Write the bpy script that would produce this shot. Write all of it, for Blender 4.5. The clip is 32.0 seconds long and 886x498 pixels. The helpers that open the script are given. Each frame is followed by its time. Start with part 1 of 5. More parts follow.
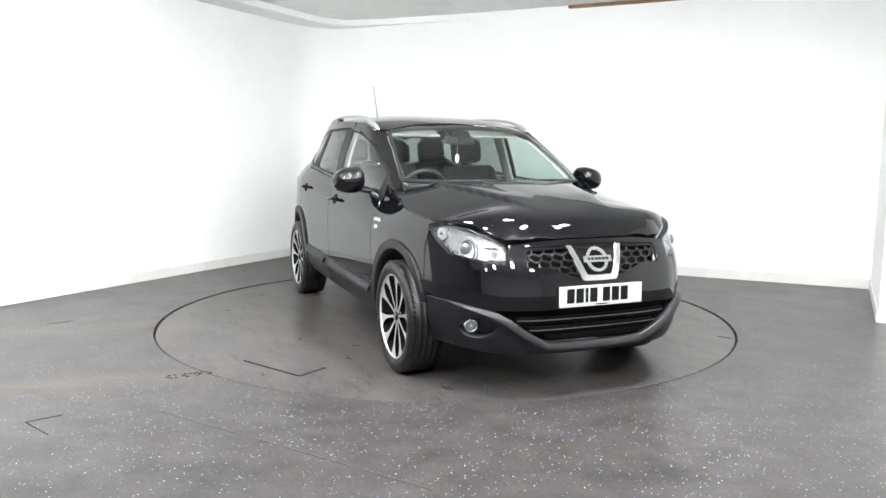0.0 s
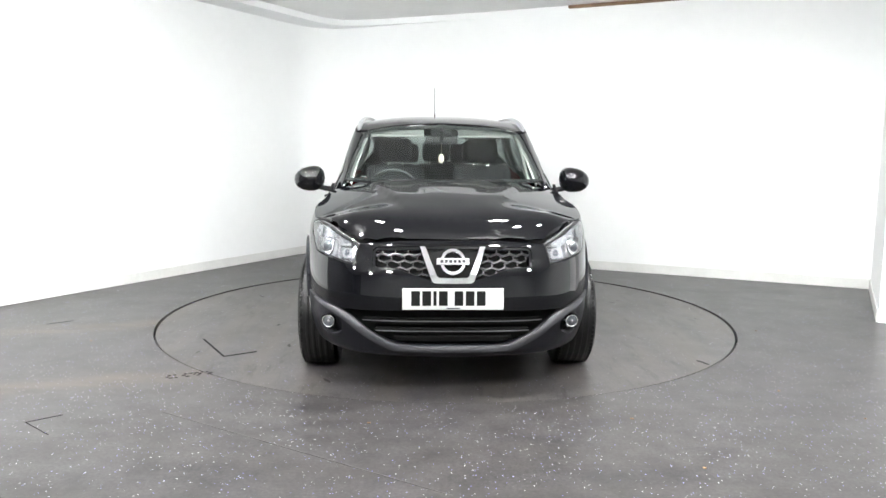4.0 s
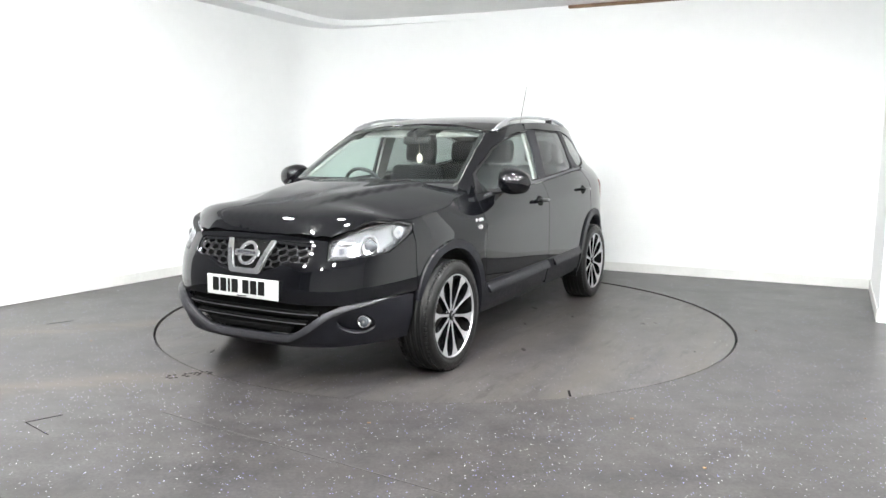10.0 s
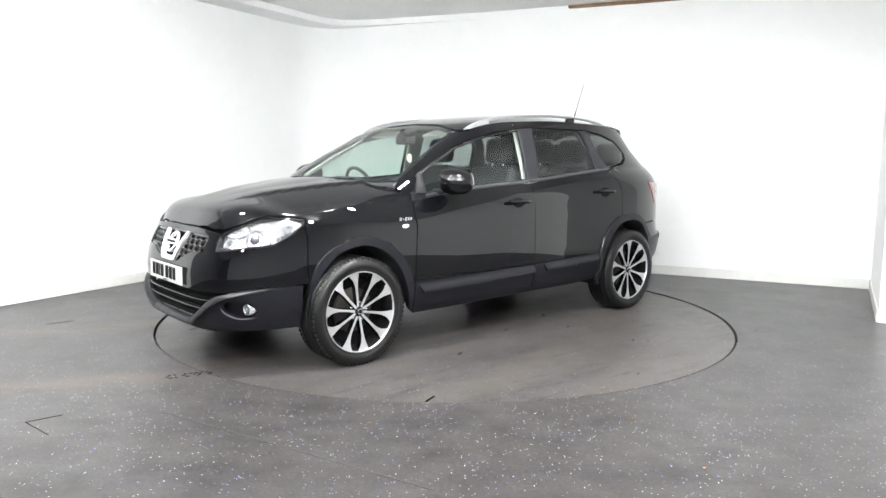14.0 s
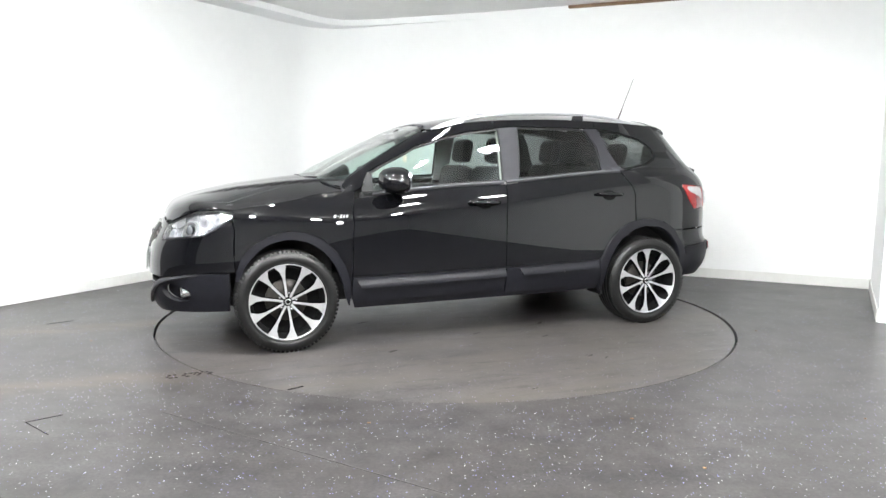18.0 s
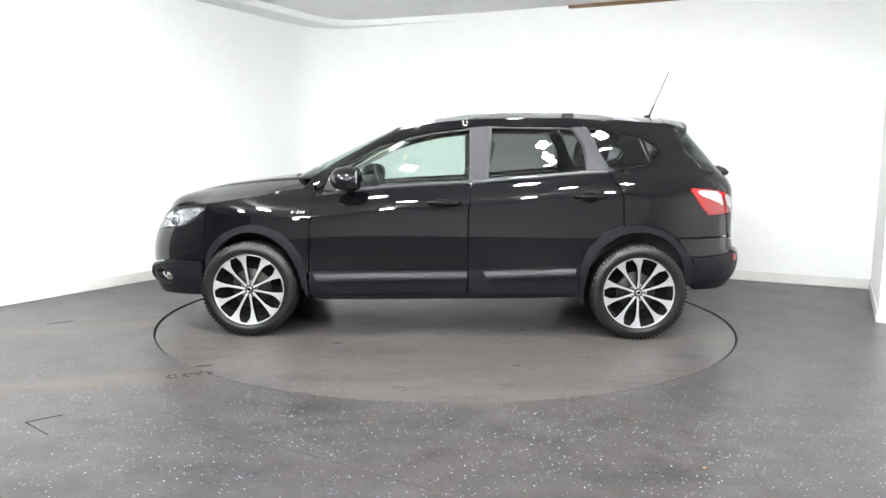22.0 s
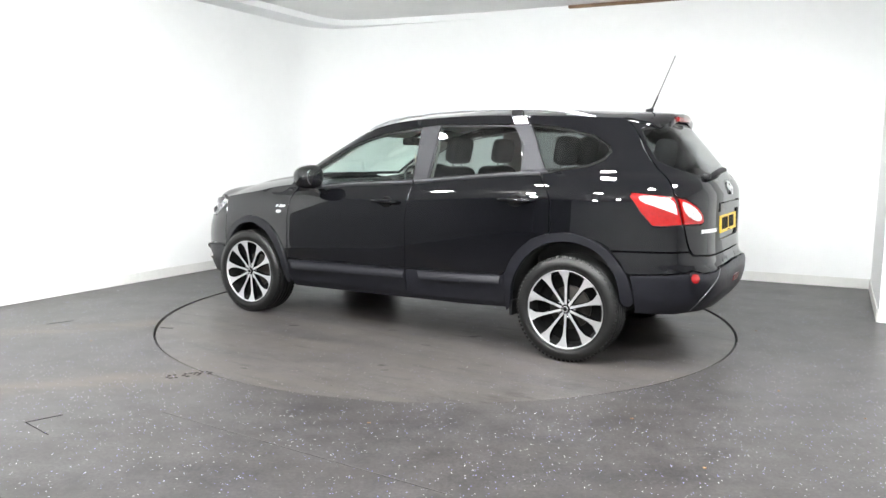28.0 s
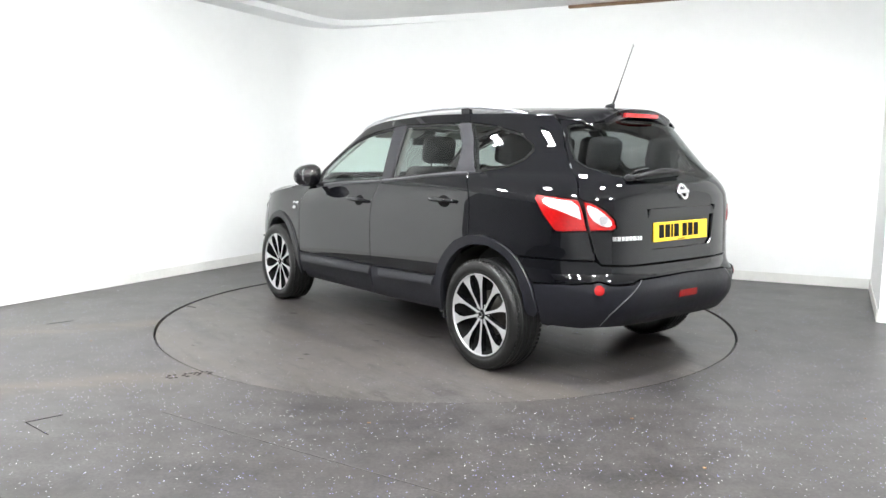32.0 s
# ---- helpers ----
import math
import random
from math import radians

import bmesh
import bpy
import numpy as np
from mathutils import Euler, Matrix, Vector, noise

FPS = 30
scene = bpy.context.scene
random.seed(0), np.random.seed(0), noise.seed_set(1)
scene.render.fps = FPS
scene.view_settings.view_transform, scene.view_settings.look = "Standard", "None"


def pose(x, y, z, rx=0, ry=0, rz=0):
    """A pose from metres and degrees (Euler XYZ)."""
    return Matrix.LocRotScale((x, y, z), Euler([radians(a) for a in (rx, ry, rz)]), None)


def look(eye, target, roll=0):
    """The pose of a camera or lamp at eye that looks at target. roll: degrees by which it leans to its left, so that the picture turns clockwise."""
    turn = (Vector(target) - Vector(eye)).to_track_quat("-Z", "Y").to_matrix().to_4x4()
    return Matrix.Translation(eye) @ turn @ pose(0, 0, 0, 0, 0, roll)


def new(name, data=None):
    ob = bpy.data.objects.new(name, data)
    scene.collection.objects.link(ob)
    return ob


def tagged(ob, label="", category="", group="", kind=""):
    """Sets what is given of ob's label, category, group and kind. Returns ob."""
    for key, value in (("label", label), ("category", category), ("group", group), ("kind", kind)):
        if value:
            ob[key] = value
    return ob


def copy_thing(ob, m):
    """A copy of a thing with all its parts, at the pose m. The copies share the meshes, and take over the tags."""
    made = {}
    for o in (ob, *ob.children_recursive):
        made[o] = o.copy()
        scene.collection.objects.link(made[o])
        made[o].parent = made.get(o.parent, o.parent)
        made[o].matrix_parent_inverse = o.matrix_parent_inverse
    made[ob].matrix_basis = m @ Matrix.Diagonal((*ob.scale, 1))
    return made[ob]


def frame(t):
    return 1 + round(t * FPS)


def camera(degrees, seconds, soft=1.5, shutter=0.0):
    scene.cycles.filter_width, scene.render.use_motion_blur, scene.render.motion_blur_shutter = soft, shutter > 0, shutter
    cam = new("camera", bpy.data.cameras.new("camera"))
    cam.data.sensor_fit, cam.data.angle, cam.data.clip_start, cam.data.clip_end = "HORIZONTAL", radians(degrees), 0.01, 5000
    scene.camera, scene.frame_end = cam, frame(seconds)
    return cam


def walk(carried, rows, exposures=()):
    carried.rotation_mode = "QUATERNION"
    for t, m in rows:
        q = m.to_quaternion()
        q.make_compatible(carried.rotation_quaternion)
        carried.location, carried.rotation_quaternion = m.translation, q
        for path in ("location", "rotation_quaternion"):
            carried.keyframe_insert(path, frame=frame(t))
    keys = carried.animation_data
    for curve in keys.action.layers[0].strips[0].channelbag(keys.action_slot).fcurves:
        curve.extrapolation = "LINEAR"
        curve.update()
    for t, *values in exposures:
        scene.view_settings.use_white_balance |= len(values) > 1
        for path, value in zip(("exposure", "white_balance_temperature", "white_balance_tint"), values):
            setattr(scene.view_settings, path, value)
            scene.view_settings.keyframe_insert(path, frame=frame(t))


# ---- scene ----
cam = camera(61.69, 32.0, soft=1.5)
EYE = (0.0, -5.9941, 1.2907)
AIM = (-0.0215, 0.0, 0.5299)
walk(cam, [(0.0, look(EYE, AIM, 0.437)), (32.0, look(EYE, AIM, 0.437))], exposures=[(0.0, 0.66), (32.0, 0.66)])

# ---- light: the room is closed, its light comes from ceiling panels, the tipped ones added ----
world = bpy.data.worlds.new("world")
scene.world = world
world.use_nodes = True
world.node_tree.nodes["Background"].inputs[0].default_value = (0.8, 0.85, 0.9, 1)
world.node_tree.nodes["Background"].inputs[1].default_value = 0.05
PANEL_GLOW = 335.0


# ---- materials ----
def material(name, color, rough=0.5, metal=0.0, coat=0.0, vary=0.0, scale=8.0, bump=0.0, bump_scale=200.0,
             rough_vary=0.0, emit=0.0, spec=0.5, coat_rough=0.03, coat_ior=1.5):
    """A principled surface whose colour, roughness and relief vary at two scales."""
    m = bpy.data.materials.new(name)
    m.use_nodes = True
    nt = m.node_tree
    b = nt.nodes["Principled BSDF"]
    b.inputs["Base Color"].default_value = (*color, 1)
    b.inputs["Roughness"].default_value = rough
    b.inputs["Metallic"].default_value = metal
    b.inputs["Coat Weight"].default_value = coat
    b.inputs["Coat Roughness"].default_value = coat_rough
    b.inputs["Coat IOR"].default_value = coat_ior
    b.inputs["Specular IOR Level"].default_value = spec
    if emit:
        b.inputs["Emission Color"].default_value = (*color, 1)
        b.inputs["Emission Strength"].default_value = emit
    if not (vary or bump or rough_vary):
        return m
    co = nt.nodes.new("ShaderNodeTexCoord")

    def field(s, detail):
        n = nt.nodes.new("ShaderNodeTexNoise")
        n.inputs["Scale"].default_value = s
        n.inputs["Detail"].default_value = detail
        nt.links.new(co.outputs["Object"], n.inputs["Vector"])
        return n.outputs["Fac"]

    def spread(fac, low, high):
        r = nt.nodes.new("ShaderNodeMapRange")
        r.inputs["From Min"].default_value, r.inputs["From Max"].default_value = 0.3, 0.7
        r.inputs["To Min"].default_value, r.inputs["To Max"].default_value = low, high
        nt.links.new(fac, r.inputs["Value"])
        return r.outputs["Result"]

    if vary:
        two = nt.nodes.new("ShaderNodeMath")
        two.operation = "MULTIPLY"
        nt.links.new(spread(field(scale, 4), 1 - vary, 1 + vary), two.inputs[0])
        nt.links.new(spread(field(scale * 9, 3), 1 - vary / 2, 1 + vary / 2), two.inputs[1])
        mul = nt.nodes.new("ShaderNodeVectorMath")
        mul.operation = "SCALE"
        mul.inputs[0].default_value = color
        nt.links.new(two.outputs[0], mul.inputs["Scale"])
        nt.links.new(mul.outputs[0], b.inputs["Base Color"])
    if rough_vary:
        nt.links.new(spread(field(scale * 2.3, 5), max(0.02, rough - rough_vary), rough + rough_vary), b.inputs["Roughness"])
    if bump:
        bp = nt.nodes.new("ShaderNodeBump")
        bp.inputs["Strength"].default_value = bump
        bp.inputs["Distance"].default_value = 0.002
        nt.links.new(field(bump_scale, 3), bp.inputs["Height"])
        nt.links.new(bp.outputs[0], b.inputs["Normal"])
    return m


def glass(name, tint, gloss=0.055, rough=0.0):
    """Thin pane: it lets tinted light through and mirrors a little, more at a slant."""
    m = bpy.data.materials.new(name)
    m.use_nodes = True
    nt = m.node_tree
    nt.nodes.clear()
    out = nt.nodes.new("ShaderNodeOutputMaterial")
    mix = nt.nodes.new("ShaderNodeMixShader")
    t = nt.nodes.new("ShaderNodeBsdfTransparent")
    g = nt.nodes.new("ShaderNodeBsdfGlossy")
    f = nt.nodes.new("ShaderNodeLayerWeight")
    f.inputs["Blend"].default_value = 0.5
    steep = nt.nodes.new("ShaderNodeMath")
    steep.operation = "POWER"
    steep.inputs[1].default_value = 5.0
    share = nt.nodes.new("ShaderNodeMath")
    share.operation = "MULTIPLY_ADD"
    share.inputs[1].default_value, share.inputs[2].default_value = 0.9, gloss
    nt.links.new(f.outputs["Facing"], steep.inputs[0])
    nt.links.new(steep.outputs[0], share.inputs[0])
    t.inputs[0].default_value = (*tint, 1)
    g.inputs["Color"].default_value = (1, 1, 1, 1)
    g.inputs["Roughness"].default_value = rough
    nt.links.new(share.outputs[0], mix.inputs[0])
    nt.links.new(t.outputs[0], mix.inputs[1])
    nt.links.new(g.outputs[0], mix.inputs[2])
    nt.links.new(mix.outputs[0], out.inputs[0])
    return m


PAINT = material("black_paint", (0.0032, 0.0033, 0.0042), 0.4, coat=1.0, vary=0.15, scale=30, spec=0.0, coat_rough=0.012, coat_ior=1.5)
CLAD = material("dark_cladding", (0.0062, 0.0064, 0.0092), 0.4, vary=0.2, scale=20, rough_vary=0.05, spec=0.3)
PILLAR = material("pillar_film", (0.020, 0.020, 0.024), 0.5, vary=0.1, scale=20, spec=0.3)
BLACK = material("black_plastic", (0.007, 0.007, 0.008), 0.5, vary=0.2, scale=30, spec=0.3)
GRILLEBAR = material("satin_grille_plastic", (0.007, 0.007, 0.008), 0.3, vary=0.2, scale=40)
UNDER = material("underbody", (0.012, 0.012, 0.012), 0.8, vary=0.4, scale=10)
CHROME = material("chrome", (0.88, 0.88, 0.89), 0.12, metal=1.0, vary=0.05, scale=40)
BELTMETAL = material("dull_belt_metal", (0.16, 0.16, 0.17), 0.3, metal=0.8, vary=0.1, scale=30)
SILVER = material("silver_rail", (0.66, 0.67, 0.69), 0.28, metal=0.85, vary=0.05, scale=30)
MACHINED = material("machined_alloy", (0.56, 0.56, 0.57), 0.3, metal=0.7, vary=0.03, scale=40)
GLOSSBLACK = material("gloss_black_alloy", (0.005, 0.005, 0.006), 0.2, vary=0.2, scale=40, spec=0.35)
RUBBER = material("tyre_rubber", (0.005, 0.005, 0.005), 0.4, vary=0.35, scale=25, bump=0.3, bump_scale=300, rough_vary=0.1, spec=0.4)
# extra dark: puts the shade of wheel pockets and recesses into the colour
DEEP = material("wheel_shadow_black", (0.004, 0.004, 0.004), 0.7, vary=0.3, scale=20, spec=0.1)
DISC = material("brake_disc", (0.045, 0.04, 0.036), 0.45, metal=0.6, vary=0.25, scale=30)
LAMPSHELL = material("lamp_reflector", (0.50, 0.50, 0.52), 0.22, metal=0.75, vary=0.06, scale=60)
LAMPWHITE = material("clear_lamp_plastic", (0.46, 0.46, 0.48), 0.15, metal=0.6, vary=0.1, scale=80, coat=0.3)
TAILCLEAR = material("clear_tail_lens", (0.38, 0.37, 0.38), 0.22, vary=0.15, scale=60, coat=0.5)
LENSGREY = material("projector_lens", (0.075, 0.08, 0.09), 0.08, coat=1.0, vary=0.1, scale=40)
RED = material("red_lens", (0.25, 0.003, 0.0035), 0.15, coat=1.0, vary=0.12, scale=60)
SCREENGLASS = glass("windscreen_glass", (0.70, 0.80, 0.76))
CLEARGLASS = glass("side_glass", (0.74, 0.84, 0.80))
PRIVACY = glass("privacy_glass", (0.36, 0.385, 0.38), 0.055)
LAMPGLASS = glass("lamp_cover", (0.95, 0.96, 0.97), 0.04)
MIRRORGLASS = material("mirror_glass", (0.8, 0.82, 0.84), 0.02, metal=1.0)
PLATEWHITE = material("white_plate", (0.47, 0.48, 0.47), 0.35, vary=0.04, scale=30)
PLATEYELLOW = material("yellow_plate", (0.82, 0.52, 0.02), 0.35, vary=0.04, scale=30)
INK = material("black_print", (0.006, 0.006, 0.006), 0.7, spec=0.1, vary=0.2, scale=40)
LIPGREY = material("grey_lip", (0.020, 0.020, 0.023), 0.38, vary=0.2, scale=20, rough_vary=0.05, spec=0.4)
CABIN = material("cabin_plastic", (0.035, 0.036, 0.038), 0.6, vary=0.15, scale=20, bump=0.2, bump_scale=500)
CLOTH = material("seat_cloth", (0.022, 0.022, 0.025), 0.9, vary=0.2, scale=12, bump=0.1, bump_scale=300)
LINER = material("headlining", (0.42, 0.42, 0.40), 0.9, vary=0.06, scale=40, bump=0.3, bump_scale=800)
FRESH = material("air_freshener_card", (0.75, 0.68, 0.55), 0.5, vary=0.2, scale=80)
WALLPAINT = material("white_wall_paint", (0.91, 0.92, 0.92), 0.7, vary=0.015, scale=1.2, bump=0.05, bump_scale=40)
CEILPAINT = material("ceiling_paint", (0.86, 0.86, 0.85), 0.8, vary=0.03, scale=1.5, bump=0.1, bump_scale=90)
OPENING_DARK = material("dark_opening_grey", (0.15, 0.15, 0.155), 0.7, vary=0.1, scale=0.6, bump=0.05, bump_scale=40)
SCUFF = material("rubber_scuff", (0.021, 0.019, 0.0175), 0.5, vary=0.3, scale=30, spec=0.2)
WELD = material("weld_rod", (0.047, 0.044, 0.043), 0.45, vary=0.3, scale=20)
SKIRT = material("skirting_paint", (0.74, 0.74, 0.72), 0.5, vary=0.05, scale=3, rough_vary=0.1)
WOOD = material("raw_board", (0.24, 0.15, 0.09), 0.7, vary=0.3, scale=6)
GLOW = material("light_diffuser", (0.97, 0.985, 0.98), 0.5, emit=PANEL_GLOW)
FRAMEPAINT = material("white_metal", (0.8, 0.8, 0.8), 0.4, vary=0.03, scale=5)


def floor_material(name, seed, tracks, flecks, tone=1.0):
    """Speckled safety vinyl: grey with a worn haze, smears, brownish tyre dirt and fine flecks with painted glint."""
    m = bpy.data.materials.new(name)
    m.use_nodes = True
    nt = m.node_tree
    b = nt.nodes["Principled BSDF"]
    b.inputs["Specular IOR Level"].default_value = FLOOR_SPEC
    co = nt.nodes.new("ShaderNodeTexCoord")
    mp = nt.nodes.new("ShaderNodeMapping")
    mp.inputs["Location"].default_value = (seed, seed * 0.7, 0)
    nt.links.new(co.outputs["Object"], mp.inputs["Vector"])

    def noise_at(scale, detail, rough=0.5, stretch=None):
        n = nt.nodes.new("ShaderNodeTexNoise")
        n.inputs["Scale"].default_value, n.inputs["Detail"].default_value, n.inputs["Roughness"].default_value = scale, detail, rough
        src = mp.outputs[0]
        if stretch:
            s = nt.nodes.new("ShaderNodeMapping")
            s.inputs["Scale"].default_value = stretch
            s.inputs["Rotation"].default_value = (0, 0, 0.35)
            nt.links.new(src, s.inputs["Vector"])
            src = s.outputs[0]
        nt.links.new(src, n.inputs["Vector"])
        return n.outputs["Fac"]

    def ramp(fac, stops):
        r = nt.nodes.new("ShaderNodeValToRGB")
        e = r.color_ramp.elements
        e[0].position, e[0].color = stops[0][0], (*stops[0][1], 1)
        e[1].position, e[1].color = stops[-1][0], (*stops[-1][1], 1)
        for p, c in stops[1:-1]:
            e.new(p).color = (*c, 1)
        nt.links.new(fac, r.inputs[0])
        return r.outputs[0]

    def grey(v):
        return (v, v, v)

    def mix(kind, fac, a, c):
        x = nt.nodes.new("ShaderNodeMix")
        x.data_type, x.blend_type = "RGBA", kind
        for sock, val in ((x.inputs["Factor"], fac), (x.inputs["A"], a), (x.inputs["B"], c)):
            if isinstance(val, (int, float)):
                sock.default_value = val
            elif isinstance(val, tuple):
                sock.default_value = (*val, 1)
            else:
                nt.links.new(val, sock)
        return x.outputs["Result"]

    def calc(op, a, c=0.0):
        x = nt.nodes.new("ShaderNodeMath")
        x.operation = op
        for sock, val in ((x.inputs[0], a), (x.inputs[1], c)):
            if isinstance(val, (int, float)):
                sock.default_value = val
            else:
                nt.links.new(val, sock)
        return x.outputs[0]

    def span(val, f0, f1, t0, t1):
        r = nt.nodes.new("ShaderNodeMapRange")
        r.interpolation_type = "SMOOTHSTEP"
        for k, v in zip(("From Min", "From Max", "To Min", "To Max"), (f0, f1, t0, t1)):
            r.inputs[k].default_value = v
        nt.links.new(val, r.inputs["Value"])
        return r.outputs["Result"]

    col = mix("MIX", ramp(noise_at(0.9, 5), [(0.3, grey(0)), (0.7, grey(1))]), tuple(c * tone for c in FLOOR_DARK), tuple(c * tone for c in FLOOR_LIGHT))
    grain = ramp(noise_at(60, 3, 0.7), [(0.25, grey(0.5)), (0.75, grey(1.5))])
    mottle = ramp(noise_at(5, 7, 0.7), [(0.36, grey(0.62)), (0.64, grey(1.34))])
    col = mix("MULTIPLY", 1.0, mix("MULTIPLY", 1.0, col, grain), mottle)
    smear = ramp(noise_at(1.4, 7, 0.66, (0.5, 3.6, 1)), [(0.38, grey(0)), (0.66, grey(0.85 if seed else 0.2))])
    col = mix("MIX", smear, col, FLOOR_DIRT)
    scuff = ramp(noise_at(3.1, 7, 0.72, (0.7, 3.0, 1)), [(0.54, grey(0)), (0.68, grey(0.9 if seed else 0.2))])
    col = mix("MIX", scuff, col, (0.016, 0.0145, 0.013))
    if tracks:
        turned = nt.nodes.new("ShaderNodeMapping")
        turned.vector_type = "TEXTURE"
        turned.inputs["Rotation"].default_value = (0, 0, radians(19.6))
        nt.links.new(co.outputs["Object"], turned.inputs["Vector"])
        xyz = nt.nodes.new("ShaderNodeSeparateXYZ")
        nt.links.new(turned.outputs[0], xyz.inputs[0])
        wander = calc("MULTIPLY", calc("SUBTRACT", noise_at(1.7, 3), 0.5), 0.25)
        across_ = calc("ADD", xyz.outputs[1], wander)
        total = None
        for place, half in ((-1.16, 0.20), (0.308, 0.24)):
            band_ = span(calc("ABSOLUTE", calc("SUBTRACT", across_, place)), 0.0, half, 1.0, 0.0)
            total = band_ if total is None else calc("MAXIMUM", total, band_)
        fade = span(xyz.outputs[0], -1.9, -1.2, 1.0, 0.0)
        dirt = calc("MULTIPLY", calc("MULTIPLY", total, fade), span(noise_at(3.5, 6, 0.65, (0.5, 2.2, 1)), 0.32, 0.66, 0.15, 1.0))
        col = mix("MIX", dirt, col, (0.080, 0.066, 0.050))
    # vinyl flecks, coloured very bright so that their glint is in the colour
    v = nt.nodes.new("ShaderNodeTexVoronoi")
    v.inputs["Scale"].default_value = 92
    nt.links.new(mp.outputs[0], v.inputs["Vector"])
    near = ramp(v.outputs["Distance"], [(0.20, grey(1)), (0.30, grey(0))])
    sep = nt.nodes.new("ShaderNodeSeparateColor")
    nt.links.new(v.outputs["Color"], sep.inputs[0])
    some = ramp(sep.outputs[0], [(1 - flecks, grey(0)), (1 - flecks + 0.01, grey(1))])
    fleck = mix("MULTIPLY", 1.0, near, some)
    clump = ramp(noise_at(7, 4), [(0.3, grey(0.35)), (0.65, grey(1))])
    fleck = mix("MULTIPLY", 1.0, fleck, clump)
    hue = ramp(sep.outputs[1], [(0.0, (0.22, 0.20, 0.80)), (0.35, (0.45, 0.45, 0.85)), (0.6, grey(0.85)), (0.85, grey(0.6)), (1.0, (0.34, 0.22, 0.75))])
    col = mix("MIX", fleck, col, hue)
    nt.links.new(col, b.inputs["Base Color"])
    nt.links.new(span(noise_at(2.2, 6), 0.3, 0.7, FLOOR_ROUGH - 0.015, FLOOR_ROUGH + 0.02), b.inputs["Roughness"])
    return m


FLOOR_DARK, FLOOR_LIGHT, FLOOR_DIRT, FLOOR_ROUGH, FLOOR_SPEC = (0.0342, 0.0318, 0.0325), (0.0425, 0.0397, 0.0403), (0.075, 0.067, 0.058), 0.34, 0.22
VINYL = floor_material("vinyl_floor", 0.0, True, 0.11)
TABLETOP = floor_material("turntable_vinyl", 7.3, False, 0.04, 1.4)


# ---- mesh helpers ----
def mesh_part(name, verts, faces, mat, parent=None, label="", smooth=True, normals=None):
    me = bpy.data.meshes.new(name)
    me.from_pydata([tuple(v) for v in verts], [], faces)
    if smooth:
        me.polygons.foreach_set("use_smooth", [True] * len(me.polygons))
    me.materials.append(mat)
    me.update()
    if normals:
        me.normals_split_custom_set_from_vertices([tuple(n) for n in normals])
    ob = new(name, me)
    ob.parent = parent
    if label:
        tagged(ob, label)
    return ob


def part(name, bm, mat, parent=None, label="", smooth=False):
    me = bpy.data.meshes.new(name)
    bmesh.ops.recalc_face_normals(bm, faces=bm.faces)
    bm.to_mesh(me)
    bm.free()
    if smooth:
        me.polygons.foreach_set("use_smooth", [True] * len(me.polygons))
    me.materials.append(mat)
    ob = new(name, me)
    ob.parent = parent
    if label:
        tagged(ob, label)
    return ob


def slab(bm, size, m, bevel=0.0, segments=2):
    """Adds a box of that size, its edges rounded, at the pose m."""
    made = bmesh.ops.create_cube(bm, size=1.0, matrix=m @ Matrix.Diagonal((*size, 1)))["verts"]
    if bevel:
        edges = list({e for v in made for e in v.link_edges})
        bmesh.ops.bevel(bm, geom=edges, offset=bevel, segments=segments, affect="EDGES", profile=0.5)
    return bm


def box(name, size, m, mat, parent=None, bevel=0.004, label="", smooth=False):
    return part(name, slab(bmesh.new(), size, m, bevel), mat, parent, label, smooth)


def lathe(profile, count=48, axis="y", close=False):
    """Verts and faces of a profile of (radius, along) turned round an axis."""
    verts, faces = [], []
    k = len(profile)
    for i in range(count):
        a = 2 * math.pi * i / count
        for r, h in profile:
            p = (r * math.cos(a), h, r * math.sin(a)) if axis == "y" else ((r * math.cos(a), r * math.sin(a), h) if axis == "z" else (h, r * math.cos(a), r * math.sin(a)))
            verts.append(p)
    for i in range(count):
        j = (i + 1) % count
        for q in range(k if close else k - 1):
            n = (q + 1) % k
            faces.append((i * k + q, i * k + n, j * k + n, j * k + q))
    return verts, faces


def moved(verts, m):
    return [m @ Vector(v) for v in verts]


def tube(path, radii, count=10, flat=1.0):
    """A closed tube along a path of points; radii for each point; flat squeezes it in z."""
    verts, faces = [], []
    pts = [Vector(p) for p in path]
    for i, p in enumerate(pts):
        d = (pts[min(i + 1, len(pts) - 1)] - pts[max(i - 1, 0)]).normalized()
        a = d.cross(Vector((0, 0, 1)))
        a = a.normalized() if a.length > 1e-4 else Vector((1, 0, 0))
        b = a.cross(d)
        for k in range(count):
            t = 2 * math.pi * k / count
            verts.append(p + a * math.cos(t) * radii[i] + b * math.sin(t) * radii[i] * flat)
    n = len(pts)
    for i in range(n - 1):
        for k in range(count):
            l = (k + 1) % count
            faces.append((i * count + k, i * count + l, (i + 1) * count + l, (i + 1) * count + k))
    faces.append(tuple(range(count - 1, -1, -1)))
    faces.append(tuple((n - 1) * count + k for k in range(count)))
    return verts, faces


def joined(pieces):
    verts, faces = [], []
    for v, f in pieces:
        o = len(verts)
        verts += list(v)
        faces += [tuple(i + o for i in q) for q in f]
    return verts, faces


# ---- the room ----
CEILING = 2.96
CORNER = Vector((-1.649, 3.989, 0))
ALONG = Vector((math.cos(radians(61.64)), math.sin(radians(61.64)), 0))   # along the long wall, towards the corner
OVER = Vector((math.cos(radians(-24.8)), math.sin(radians(-24.8)), 0))  # along the end wall, away from the corner
END = CORNER + OVER * 6.46
RIM = 2.241


